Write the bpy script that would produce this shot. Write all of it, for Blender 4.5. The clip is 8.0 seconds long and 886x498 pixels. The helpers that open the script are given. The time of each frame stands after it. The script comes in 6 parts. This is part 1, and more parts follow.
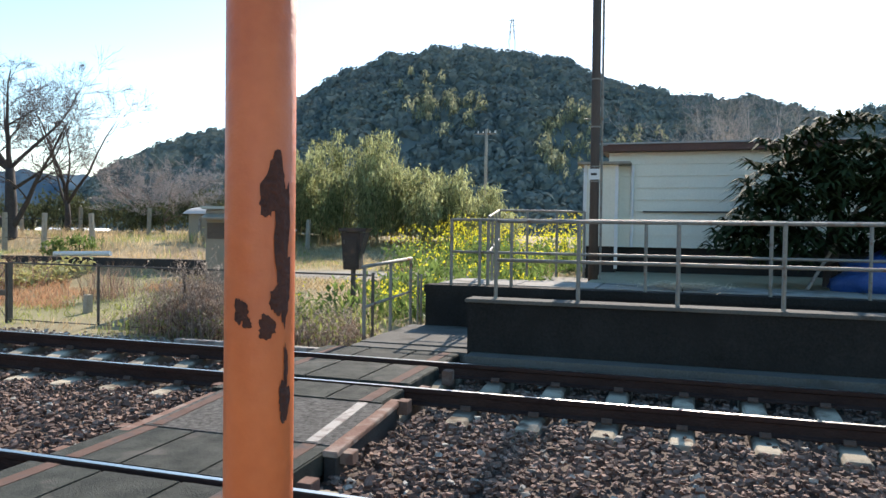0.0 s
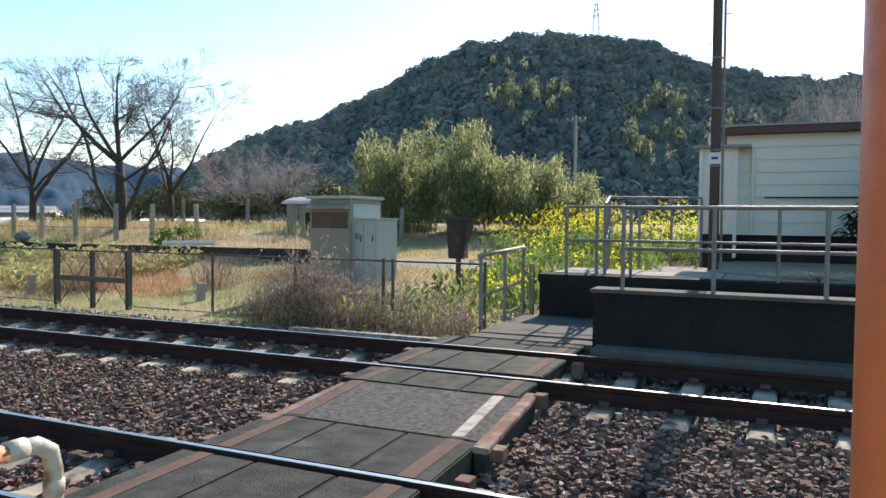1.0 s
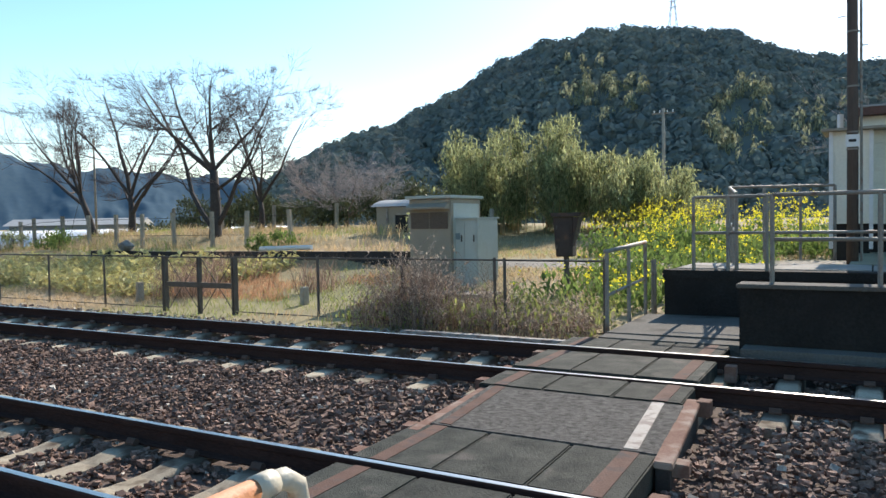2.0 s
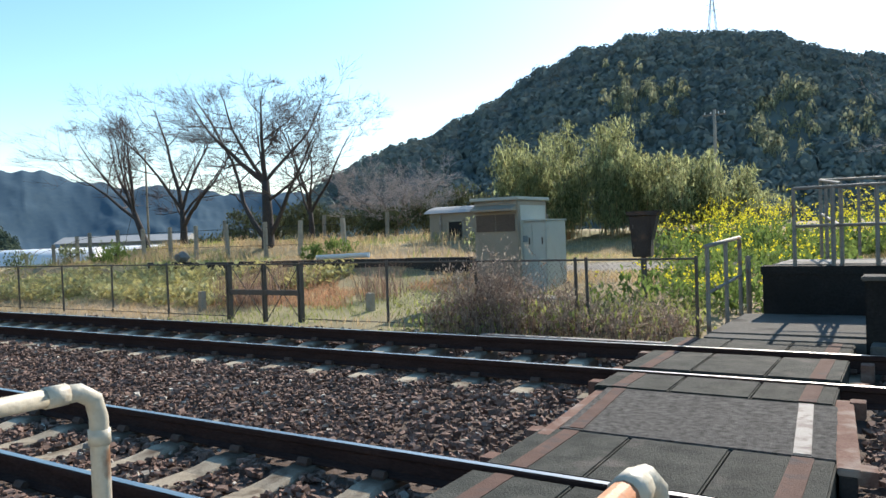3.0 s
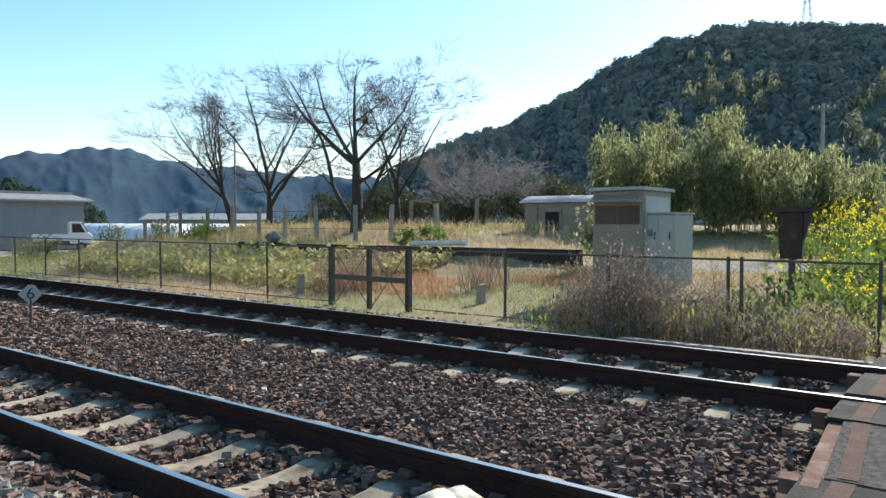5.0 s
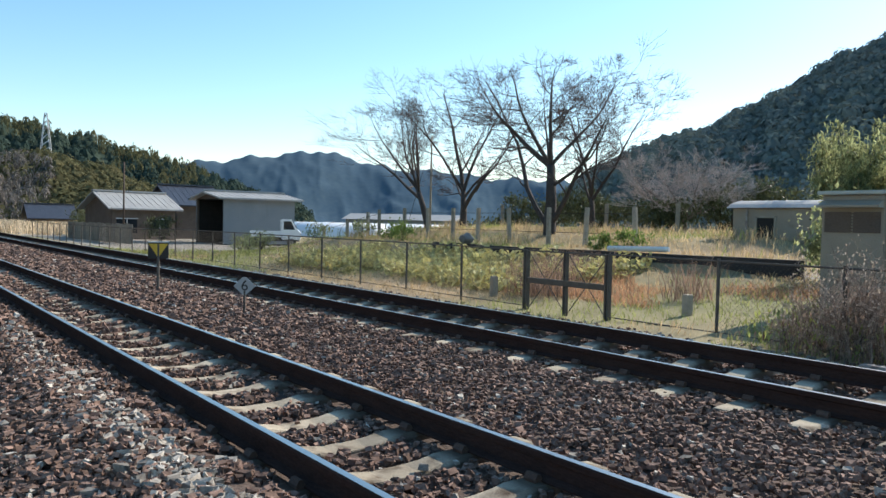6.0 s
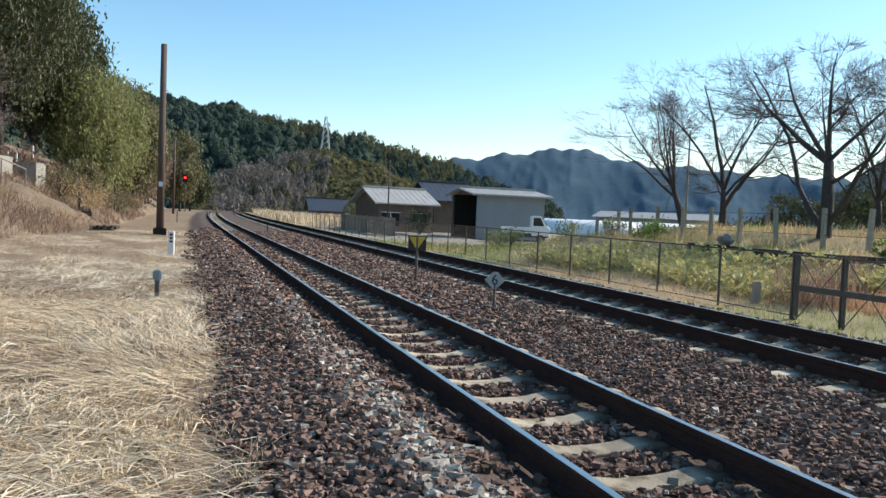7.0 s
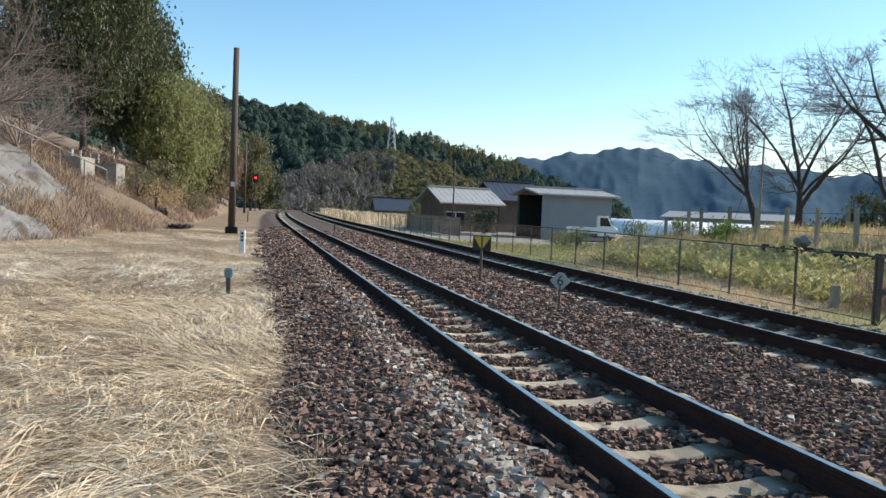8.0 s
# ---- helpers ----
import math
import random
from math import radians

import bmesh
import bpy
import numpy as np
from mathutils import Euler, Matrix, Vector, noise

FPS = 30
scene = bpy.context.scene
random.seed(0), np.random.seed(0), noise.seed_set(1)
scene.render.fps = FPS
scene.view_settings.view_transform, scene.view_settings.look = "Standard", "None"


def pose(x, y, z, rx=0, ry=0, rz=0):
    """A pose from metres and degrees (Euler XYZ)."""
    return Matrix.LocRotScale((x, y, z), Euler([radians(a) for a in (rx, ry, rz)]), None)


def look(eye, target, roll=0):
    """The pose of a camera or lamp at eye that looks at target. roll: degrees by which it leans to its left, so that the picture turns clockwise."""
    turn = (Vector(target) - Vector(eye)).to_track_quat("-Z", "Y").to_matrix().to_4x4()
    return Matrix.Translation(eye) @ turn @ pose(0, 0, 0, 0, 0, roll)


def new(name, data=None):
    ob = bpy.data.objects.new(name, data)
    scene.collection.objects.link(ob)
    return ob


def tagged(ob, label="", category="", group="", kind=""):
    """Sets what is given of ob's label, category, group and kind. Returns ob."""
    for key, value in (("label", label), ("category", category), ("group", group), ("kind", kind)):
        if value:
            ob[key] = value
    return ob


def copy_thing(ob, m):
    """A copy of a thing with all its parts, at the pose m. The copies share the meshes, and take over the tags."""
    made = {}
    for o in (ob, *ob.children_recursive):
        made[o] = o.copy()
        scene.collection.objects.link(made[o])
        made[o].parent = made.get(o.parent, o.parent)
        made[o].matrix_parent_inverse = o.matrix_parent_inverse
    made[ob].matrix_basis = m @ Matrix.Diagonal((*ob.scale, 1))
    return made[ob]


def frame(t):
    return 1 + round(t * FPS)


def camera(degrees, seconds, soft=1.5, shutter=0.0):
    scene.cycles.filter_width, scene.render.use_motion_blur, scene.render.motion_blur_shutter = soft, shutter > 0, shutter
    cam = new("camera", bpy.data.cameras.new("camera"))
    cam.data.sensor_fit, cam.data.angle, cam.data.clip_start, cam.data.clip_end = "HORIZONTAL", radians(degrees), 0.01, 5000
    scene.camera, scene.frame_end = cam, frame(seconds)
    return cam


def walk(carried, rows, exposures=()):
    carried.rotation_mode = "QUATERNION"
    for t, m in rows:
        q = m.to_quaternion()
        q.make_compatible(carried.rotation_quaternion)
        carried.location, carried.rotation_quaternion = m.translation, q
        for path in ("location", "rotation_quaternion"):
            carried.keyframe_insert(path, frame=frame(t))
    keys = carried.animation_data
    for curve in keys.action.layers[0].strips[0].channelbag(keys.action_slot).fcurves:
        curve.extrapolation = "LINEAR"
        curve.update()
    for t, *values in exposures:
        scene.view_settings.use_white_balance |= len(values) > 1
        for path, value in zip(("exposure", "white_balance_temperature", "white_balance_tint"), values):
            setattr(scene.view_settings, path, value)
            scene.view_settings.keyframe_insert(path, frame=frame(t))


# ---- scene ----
cam = camera(60.8, 8.0)
PATH = [
    (0, (0.671, -2.788, 1.54), (0.051, -0.888, 1.489), 0.8),
    (0.5, (0.403, -2.754, 1.513), (-0.305, -0.885, 1.442), 0.5),
    (1, (0.138, -2.716, 1.517), (-0.681, -0.894, 1.435), 0.5),
    (1.5, (-0.196, -2.641, 1.459), (-1.162, -0.892, 1.376), -1.8),
    (1.7, (-0.345, -2.601, 1.454), (-1.341, -0.869, 1.372), -1.1),
    (2.8, (-1.102, -2.501, 1.344), (-2.134, -0.789, 1.292), -2.0),
    (3, (-1.266, -2.483, 1.299), (-2.351, -0.803, 1.256), -2.1),
    (3.5, (-1.633, -2.367, 1.283), (-2.779, -0.727, 1.263), -2.3),
    (4, (-1.985, -2.286, 1.258), (-3.087, -0.617, 1.228), -1.6),
    (4.2, (-2.094, -2.214, 1.239), (-3.153, -0.518, 1.188), -0.9),
    (5.3, (-2.677, -2.137, 1.309), (-4.008, -0.647, 1.241), 0.9),
    (5.5, (-2.786, -2.039, 1.304), (-4.18, -0.607, 1.243), 1.4),
    (6, (-2.933, -1.937, 1.276), (-4.515, -0.715, 1.209), 1.3),
    (6.5, (-2.966, -1.932, 1.279), (-4.745, -1.024, 1.18), 1.6),
    (7, (-2.98, -1.93, 1.281), (-4.869, -1.279, 1.185), 2.4),
    (7.5, (-2.996, -1.927, 1.283), (-4.922, -1.396, 1.185), 2.7),
    (8, (-2.994, -1.927, 1.283), (-4.931, -1.44, 1.179), 2.5),
]
walk(cam, [(t, look(eye, target, roll)) for t, eye, target, roll in PATH], [(0, 0.92, 6800, 15), (1.0, 0.78, 6800, 15), (1.7, 0.7, 6750, 14), (4, 0.58, 6600, 12), (5.5, 0.54, 6600, 12), (8, 0.42, 6550, 11)])

# ---- light ----
SUN_EL, SUN_AZ = 33.0, 2.0          # elevation; degrees to the left of +y
world = bpy.data.worlds.new("sky")
scene.world = world
world.use_nodes = True
wn = world.node_tree
sky = wn.nodes.new("ShaderNodeTexSky")
sky.sky_type = 'NISHITA'
sky.sun_disc = False
sky.sun_elevation = radians(SUN_EL)
sky.sun_rotation = radians(-SUN_AZ)
sky.air_density, sky.dust_density, sky.ozone_density = 1.0, 0.32, 1.6
hue = wn.nodes.new("ShaderNodeHueSaturation")
hue.inputs["Hue"].default_value = 0.488
hue.inputs["Saturation"].default_value = 1.2
wn.links.new(sky.outputs[0], hue.inputs["Color"])
wn.links.new(hue.outputs[0], wn.nodes["Background"].inputs[0])
wn.nodes["Background"].inputs[1].default_value = 0.15
sun = new("sun", bpy.data.lights.new("sun", 'SUN'))
sun.data.energy = 4.6
sun.data.angle = radians(0.53)
sun.data.color = (1.0, 0.93, 0.82)
sun.matrix_world = look((0, 0, 50), (50 * math.sin(radians(SUN_AZ)) * 1.2, -50 * math.cos(radians(SUN_AZ)) * 1.2,
                                      50 - 60 * math.tan(radians(SUN_EL))))


# ---- materials ----
def mat(name, a, b, scale=4.0, fine=60.0, rough=0.8, metal=0.0, bump=0.3, bump_scale=None, island=0.0, objrand=0.0,
        contrast=(0.3, 0.7), spec=0.5, stretch=(1, 1, 1), c=None, c_at=(0.6, 0.75), c_scale=1.5, transl=0.0, depth=0.02):
    """Two colours mixed by a coarse and a fine noise, a third in stains, with relief; island and objrand vary the value piece by piece."""
    m = bpy.data.materials.new(name)
    m.use_nodes = True
    nt = m.node_tree
    n, ln = nt.nodes, nt.links
    bs = n["Principled BSDF"]
    geo = n.new("ShaderNodeNewGeometry")
    mp = n.new("ShaderNodeMapping")
    mp.inputs["Scale"].default_value = stretch
    ln.new(geo.outputs["Position"], mp.inputs[0])

    def nz(s, detail=4.0):
        t = n.new("ShaderNodeTexNoise")
        t.inputs["Scale"].default_value = s
        t.inputs["Detail"].default_value = detail
        ln.new(mp.outputs[0], t.inputs["Vector"])
        return t
    n1, n2 = nz(scale), nz(fine, 3.0)
    add = n.new("ShaderNodeMath")
    add.operation = 'MULTIPLY_ADD'
    add.inputs[1].default_value = 0.5
    hlf = n.new("ShaderNodeMath")
    hlf.operation = 'MULTIPLY'
    hlf.inputs[1].default_value = 0.5
    ln.new(n2.outputs[0], hlf.inputs[0])
    ln.new(n1.outputs[0], add.inputs[0])
    ln.new(hlf.outputs[0], add.inputs[2])
    mr = n.new("ShaderNodeMapRange")
    mr.inputs[1].default_value, mr.inputs[2].default_value = contrast
    ln.new(add.outputs[0], mr.inputs[0])
    mx = n.new("ShaderNodeMix")
    mx.data_type = 'RGBA'
    mx.inputs[6].default_value, mx.inputs[7].default_value = (*a, 1), (*b, 1)
    ln.new(mr.outputs[0], mx.inputs[0])
    col = mx.outputs[2]
    if c:
        n3 = nz(c_scale, 6.0)
        m3 = n.new("ShaderNodeMapRange")
        m3.inputs[1].default_value, m3.inputs[2].default_value = c_at
        ln.new(n3.outputs[0], m3.inputs[0])
        mc = n.new("ShaderNodeMix")
        mc.data_type = 'RGBA'
        ln.new(m3.outputs[0], mc.inputs[0])
        ln.new(col, mc.inputs[6])
        mc.inputs[7].default_value = (*c, 1)
        col = mc.outputs[2]
    if island or objrand:
        src = geo.outputs["Random Per Island"] if island else n.new("ShaderNodeObjectInfo").outputs["Random"]
        k = island or objrand
        vr = n.new("ShaderNodeMapRange")
        vr.inputs[3].default_value, vr.inputs[4].default_value = 1 - k, 1 + k
        ln.new(src, vr.inputs[0])
        hs = n.new("ShaderNodeHueSaturation")
        ln.new(vr.outputs[0], hs.inputs["Value"])
        ln.new(col, hs.inputs["Color"])
        col = hs.outputs[0]
    ln.new(col, bs.inputs["Base Color"])
    bs.inputs["Roughness"].default_value = rough
    bs.inputs["Metallic"].default_value = metal
    bs.inputs["Specular IOR Level"].default_value = spec
    if transl:
        tr = n.new("ShaderNodeBsdfTranslucent")
        ln.new(col, tr.inputs[0])
        ms = n.new("ShaderNodeMixShader")
        ms.inputs[0].default_value = transl
        ln.new(bs.outputs[0], ms.inputs[1])
        ln.new(tr.outputs[0], ms.inputs[2])
        ln.new(ms.outputs[0], n["Material Output"].inputs[0])
    if bump:
        bn = nz(bump_scale or fine, 5.0)
        bp = n.new("ShaderNodeBump")
        bp.inputs["Strength"].default_value = bump
        bp.inputs["Distance"].default_value = depth
        ln.new(bn.outputs[0], bp.inputs["Height"])
        ln.new(bp.outputs[0], bs.inputs["Normal"])
    return m


M = {}
M["ballast"] = mat("ballast_stone", (0.098, 0.06, 0.046), (0.285, 0.188, 0.145), 14, 90, 0.85, island=0.5, bump=0, spec=0.15)
M["ballast_grey"] = mat("ballast_stone_grey", (0.19, 0.165, 0.135), (0.50, 0.455, 0.39), 10, 70, 0.9, island=0.45, bump=0, spec=0.15)
M["rail_side"] = mat("rusty_rail", (0.03, 0.018, 0.016), (0.068, 0.04, 0.033), 9, 80, 0.95, spec=0.05, bump=0.35, stretch=(0.3, 1, 1))
M["rail_top"] = mat("polished_rail", (0.40, 0.385, 0.37), (0.56, 0.54, 0.52), 3, 120, 0.33, metal=1.0, bump=0.03, stretch=(0.05, 1, 1))
M["sleeper"] = mat("concrete_sleeper", (0.31, 0.26, 0.19), (0.52, 0.45, 0.345), 6, 70, 1.0, spec=0.02, objrand=0.25, c=(0.13, 0.095, 0.07), c_at=(0.52, 0.7), c_scale=5)
# Brown rust tone at the rail seats, with the rail's shadow painted in.
nt = M["sleeper"].node_tree
co, sep, ab, sub, dist, mr, mx = (nt.nodes.new("ShaderNode" + q) for q in ("TexCoord", "SeparateXYZ", "Math", "Math", "Math", "MapRange", "Mix"))
ab.operation, sub.operation, dist.operation = 'ABSOLUTE', 'SUBTRACT', 'ABSOLUTE'
sub.inputs[1].default_value = 0.566
mr.inputs[1].default_value, mr.inputs[2].default_value, mr.inputs[3].default_value, mr.inputs[4].default_value = 0.15, 0.27, 0.8, 0.0
mx.data_type = 'RGBA'
mx.inputs[7].default_value = (0.075, 0.05, 0.038, 1)
base = nt.nodes["Principled BSDF"].inputs["Base Color"]
nt.links.new(co.outputs["Object"], sep.inputs[0])
nt.links.new(sep.outputs[1], ab.inputs[0])
nt.links.new(ab.outputs[0], sub.inputs[0])
nt.links.new(sub.outputs[0], dist.inputs[0])
nt.links.new(dist.outputs[0], mr.inputs[0])
nt.links.new(mr.outputs[0], mx.inputs[0])
nt.links.new(base.links[0].from_socket, mx.inputs[6])
nt.links.new(mx.outputs[2], base)
M["clip"] = mat("rusty_clip", (0.06, 0.035, 0.025), (0.13, 0.07, 0.045), 30, 150, 0.8)
M["rubber"] = mat("rubber_panel", (0.018, 0.023, 0.019), (0.07, 0.071, 0.06), 5, 120, 0.85, spec=0.15, bump=0.6, bump_scale=90, contrast=(0.38, 0.64), objrand=0.15, c=(0.12, 0.105, 0.09), c_at=(0.6, 0.8), c_scale=3)
M["asphalt"] = mat("old_asphalt", (0.03, 0.028, 0.026), (0.19, 0.178, 0.16), 22, 200, 0.95, spec=0.1, bump=1.0, bump_scale=110, contrast=(0.35, 0.7), depth=0.008)
M["board"] = mat("faded_red_board", (0.13, 0.07, 0.054), (0.23, 0.14, 0.105), 5, 60, 0.9, spec=0.1, c=(0.28, 0.22, 0.18), c_at=(0.5, 0.65), c_scale=4, objrand=0.15)
M["redline"] = mat("worn_red_paint", (0.10, 0.058, 0.045), (0.165, 0.105, 0.083), 6, 80, 0.9, spec=0.1, c=(0.09, 0.075, 0.07), c_at=(0.52, 0.7), c_scale=7)
M["whiteline"] = mat("worn_white_paint", (0.27, 0.24, 0.21), (0.37, 0.34, 0.30), 8, 90, 0.8, c=(0.19, 0.15, 0.13), c_at=(0.5, 0.62), c_scale=9)
M["concrete"] = mat("old_concrete", (0.23, 0.215, 0.185), (0.40, 0.37, 0.325), 1.6, 50, 0.95, spec=0.15, c=(0.12, 0.11, 0.095), c_at=(0.55, 0.75), c_scale=2.2)
# Near-black: the shade on backlit concrete faces is put into the colour.
M["concrete_dark"] = mat("shaded_concrete", (0.014, 0.013, 0.0115), (0.036, 0.033, 0.029), 1.8, 40, 0.95, spec=0.2, c=(0.02, 0.018, 0.016), c_at=(0.5, 0.7), c_scale=1.5, bump=0.5)
M["concrete_mid"] = mat("grimy_concrete", (0.085, 0.08, 0.07), (0.17, 0.16, 0.14), 1.8, 45, 0.95, spec=0.15, c=(0.05, 0.046, 0.04), c_scale=2.0, bump=0.5)
M["sign_grey"] = mat("grey_sign", (0.30, 0.30, 0.29), (0.40, 0.40, 0.385), 8, 60, 0.6, bump=0.05)
M["galv"] = mat("galvanised_pipe", (0.17, 0.155, 0.13), (0.29, 0.27, 0.23), 8, 60, 0.65, metal=0.1, c=(0.17, 0.085, 0.045), c_at=(0.58, 0.7), c_scale=6)
M["darksteel"] = mat("weathered_steel", (0.07, 0.06, 0.05), (0.14, 0.12, 0.10), 8, 60, 0.75, metal=0.2)
M["cream"] = mat("cream_paint", (0.46, 0.41, 0.31), (0.58, 0.53, 0.42), 6, 60, 0.5, c=(0.22, 0.11, 0.055), c_at=(0.55, 0.66), c_scale=7, bump=0.15)
M["orange"] = mat("orange_paint", (0.55, 0.125, 0.036), (0.66, 0.175, 0.055), 5, 50, 0.45, c=(0.48, 0.12, 0.05), c_at=(0.5, 0.7), c_scale=4, bump=0.12)
M["flaked"] = mat("flaked_orange_paint", (0.40, 0.17, 0.075), (0.55, 0.27, 0.14), 9, 60, 0.6, c=(0.12, 0.045, 0.025), c_at=(0.5, 0.62), c_scale=9, bump=0.3)
M["rust"] = mat("bare_rust", (0.045, 0.018, 0.014), (0.10, 0.035, 0.022), 20, 120, 0.9, bump=0.6)
M["rust_dark"] = mat("rusty_black_steel", (0.028, 0.02, 0.017), (0.07, 0.048, 0.038), 7, 60, 0.8, c=(0.12, 0.065, 0.04), c_at=(0.58, 0.72), c_scale=5, bump=0.3)
M["pole"] = mat("wood_pole", (0.06, 0.042, 0.033), (0.12, 0.085, 0.065), 8, 70, 0.85, stretch=(1, 1, 0.08), bump=0.4)
M["cpost"] = mat("concrete_post", (0.22, 0.19, 0.15), (0.38, 0.34, 0.27), 6, 60, 0.9, objrand=0.2)
M["bark"] = mat("cherry_bark", (0.034, 0.027, 0.024), (0.078, 0.063, 0.054), 7, 60, 0.9, bump=0.6)
M["twig"] = mat("bare_twig", (0.06, 0.046, 0.046), (0.12, 0.092, 0.088), 5, 60, 0.9, bump=0)
M["greytwig"] = mat("grey_twig", (0.36, 0.30, 0.28), (0.56, 0.48, 0.44), 3, 40, 0.9, bump=0)
M["browntwig"] = mat("brown_twig", (0.17, 0.13, 0.11), (0.30, 0.24, 0.205), 3, 40, 0.9, bump=0)
M["leafdark"] = mat("evergreen_leaf", (0.055, 0.068, 0.028), (0.14, 0.15, 0.068), 0.9, 9, 0.6, island=0.45, bump=0, transl=0.22)
M["bamboo"] = mat("bamboo_leaf", (0.16, 0.19, 0.088), (0.40, 0.41, 0.20), 1.1, 9, 0.6, island=0.5, bump=0, transl=0.6)
M["bamboogreen"] = mat("green_bamboo_leaf", (0.18, 0.20, 0.075), (0.37, 0.365, 0.165), 0.4, 9, 0.6, island=0.45, bump=0, transl=0.45)
M["olive"] = mat("olive_leaf", (0.13, 0.125, 0.06), (0.29, 0.26, 0.14), 0.3, 9, 0.7, island=0.45, bump=0, transl=0.35)
M["deadstalk"] = mat("dead_stalk", (0.17, 0.118, 0.092), (0.40, 0.30, 0.235), 2, 30, 0.9, island=0.5, bump=0)
M["seedhead"] = mat("dry_seed_head", (0.30, 0.23, 0.18), (0.55, 0.46, 0.37), 2, 30, 0.9, island=0.4, bump=0, transl=0.4)
M["palm"] = mat("palm_leaf", (0.016, 0.03, 0.011), (0.038, 0.056, 0.02), 2, 30, 0.75, spec=0.12, island=0.3, bump=0, transl=0.12)
M["rapeleaf"] = mat("rape_leaf", (0.09, 0.15, 0.035), (0.21, 0.28, 0.08), 2, 30, 0.6, island=0.3, bump=0, transl=0.55)
M["rapeflower"] = mat("rape_flower", (0.72, 0.62, 0.03), (0.85, 0.78, 0.08), 2, 30, 0.6, island=0.15, bump=0, transl=0.5)
M["straw"] = mat("dry_straw", (0.45, 0.335, 0.205), (0.88, 0.74, 0.53), 0.5, 8, 0.8, island=0.5, bump=0, transl=0.2)
M["drygrass"] = mat("dry_grass", (0.40, 0.285, 0.15), (0.62, 0.475, 0.275), 0.35, 6, 0.8, island=0.35, bump=0, transl=0.5)
M["greengrass"] = mat("green_grass", (0.20, 0.23, 0.06), (0.42, 0.43, 0.15), 0.6, 8, 0.7, island=0.35, bump=0, transl=0.5)
M["weed"] = mat("dead_weed", (0.17, 0.105, 0.08), (0.38, 0.265, 0.195), 1.2, 20, 0.85, island=0.6, bump=0, transl=0.45)
# Leaf colour lifted and blued: the haze over the hills is mixed in.
M["canopy"] = mat("hazy_hill_wood", (0.105, 0.14, 0.148), (0.185, 0.222, 0.195), 0.02, 0.12, 1.0, island=0.09, bump=0, spec=0.0, transl=0.2)
M["conifer"] = mat("hill_conifer", (0.035, 0.058, 0.052), (0.08, 0.105, 0.075), 0.02, 0.12, 1.0, island=0.12, bump=0, spec=0.0, transl=0.2)
M["canopylight"] = mat("hill_bamboo", (0.19, 0.205, 0.125), (0.36, 0.365, 0.24), 0.08, 0.9, 1.0, island=0.3, bump=0, transl=0.5, spec=0.0)
M["canopybrown"] = mat("hill_brush", (0.085, 0.09, 0.045), (0.17, 0.155, 0.085), 0.06, 0.8, 1.0, spec=0.0, island=0.3, bump=0, transl=0.35)
M["canopygrey"] = mat("hill_bare_wood", (0.13, 0.118, 0.105), (0.25, 0.225, 0.20), 0.08, 0.9, 1.0, spec=0.0, island=0.3, bump=0, transl=0.35)
# Blue of the far ridge is aerial haze, painted into the base colour.
M["mountain"] = mat("hazy_mountain", (0.065, 0.108, 0.15), (0.095, 0.138, 0.168), 0.009, 0.09, 1.0, spec=0.0, bump=0)
M["earth"] = mat("slope_earth", (0.15, 0.10, 0.065), (0.30, 0.21, 0.13), 0.5, 8, 0.95, bump=0.8, c=(0.09, 0.065, 0.045), c_scale=0.6, depth=0.08)
M["roof_grey"] = mat("grey_roof", (0.28, 0.28, 0.27), (0.40, 0.40, 0.385), 1, 20, 0.7)
M["roof_blue"] = mat("dark_tile_roof", (0.035, 0.04, 0.055), (0.07, 0.08, 0.10), 2, 20, 0.45)
M["wall_wood"] = mat("dark_wood_wall", (0.085, 0.065, 0.05), (0.16, 0.125, 0.10), 2, 30, 0.85)
M["wall_white"] = mat("corrugated_white", (0.20, 0.225, 0.24), (0.265, 0.29, 0.305), 0.8, 20, 0.8, spec=0.2)
# Near-black that stands in for shade within openings and under floors.
M["dark"] = mat("inside_shade", (0.012, 0.011, 0.01), (0.03, 0.026, 0.022), 3, 20, 0.9)
M["siding"] = mat("cream_siding", (0.66, 0.63, 0.52), (0.78, 0.75, 0.63), 1.2, 30, 0.6, bump=0.08)
M["fascia"] = mat("maroon_fascia", (0.07, 0.028, 0.02), (0.12, 0.05, 0.035), 3, 30, 0.6)
# This tan includes the shade on the relay cabinet's front; cab_grey is its lit side.
M["cab_tan"] = mat("beige_cabinet", (0.24, 0.205, 0.155), (0.32, 0.28, 0.215), 2, 40, 0.55, c=(0.2, 0.155, 0.105), c_at=(0.58, 0.75), c_scale=2)
M["cab_grey"] = mat("grey_green_cabinet", (0.36, 0.39, 0.35), (0.45, 0.48, 0.43), 2, 40, 0.5, c=(0.36, 0.36, 0.30), c_at=(0.58, 0.75), c_scale=2)
M["carwhite"] = mat("white_car_paint", (0.74, 0.75, 0.74), (0.8, 0.81, 0.8), 3, 30, 0.3, bump=0)
M["tyre"] = mat("tyre_rubber", (0.018, 0.018, 0.018), (0.035, 0.034, 0.033), 8, 60, 0.85)
M["glass"] = mat("dark_glass", (0.02, 0.025, 0.03), (0.03, 0.035, 0.04), 2, 10, 0.05, bump=0)
M["black"] = mat("black_paint", (0.014, 0.013, 0.012), (0.03, 0.027, 0.024), 6, 60, 0.6)
M["yellow"] = mat("yellow_sign", (0.55, 0.33, 0.02), (0.65, 0.42, 0.04), 8, 60, 0.5, bump=0.05)
M["white"] = mat("white_sign", (0.62, 0.62, 0.6), (0.75, 0.75, 0.73), 8, 60, 0.5, bump=0.05)
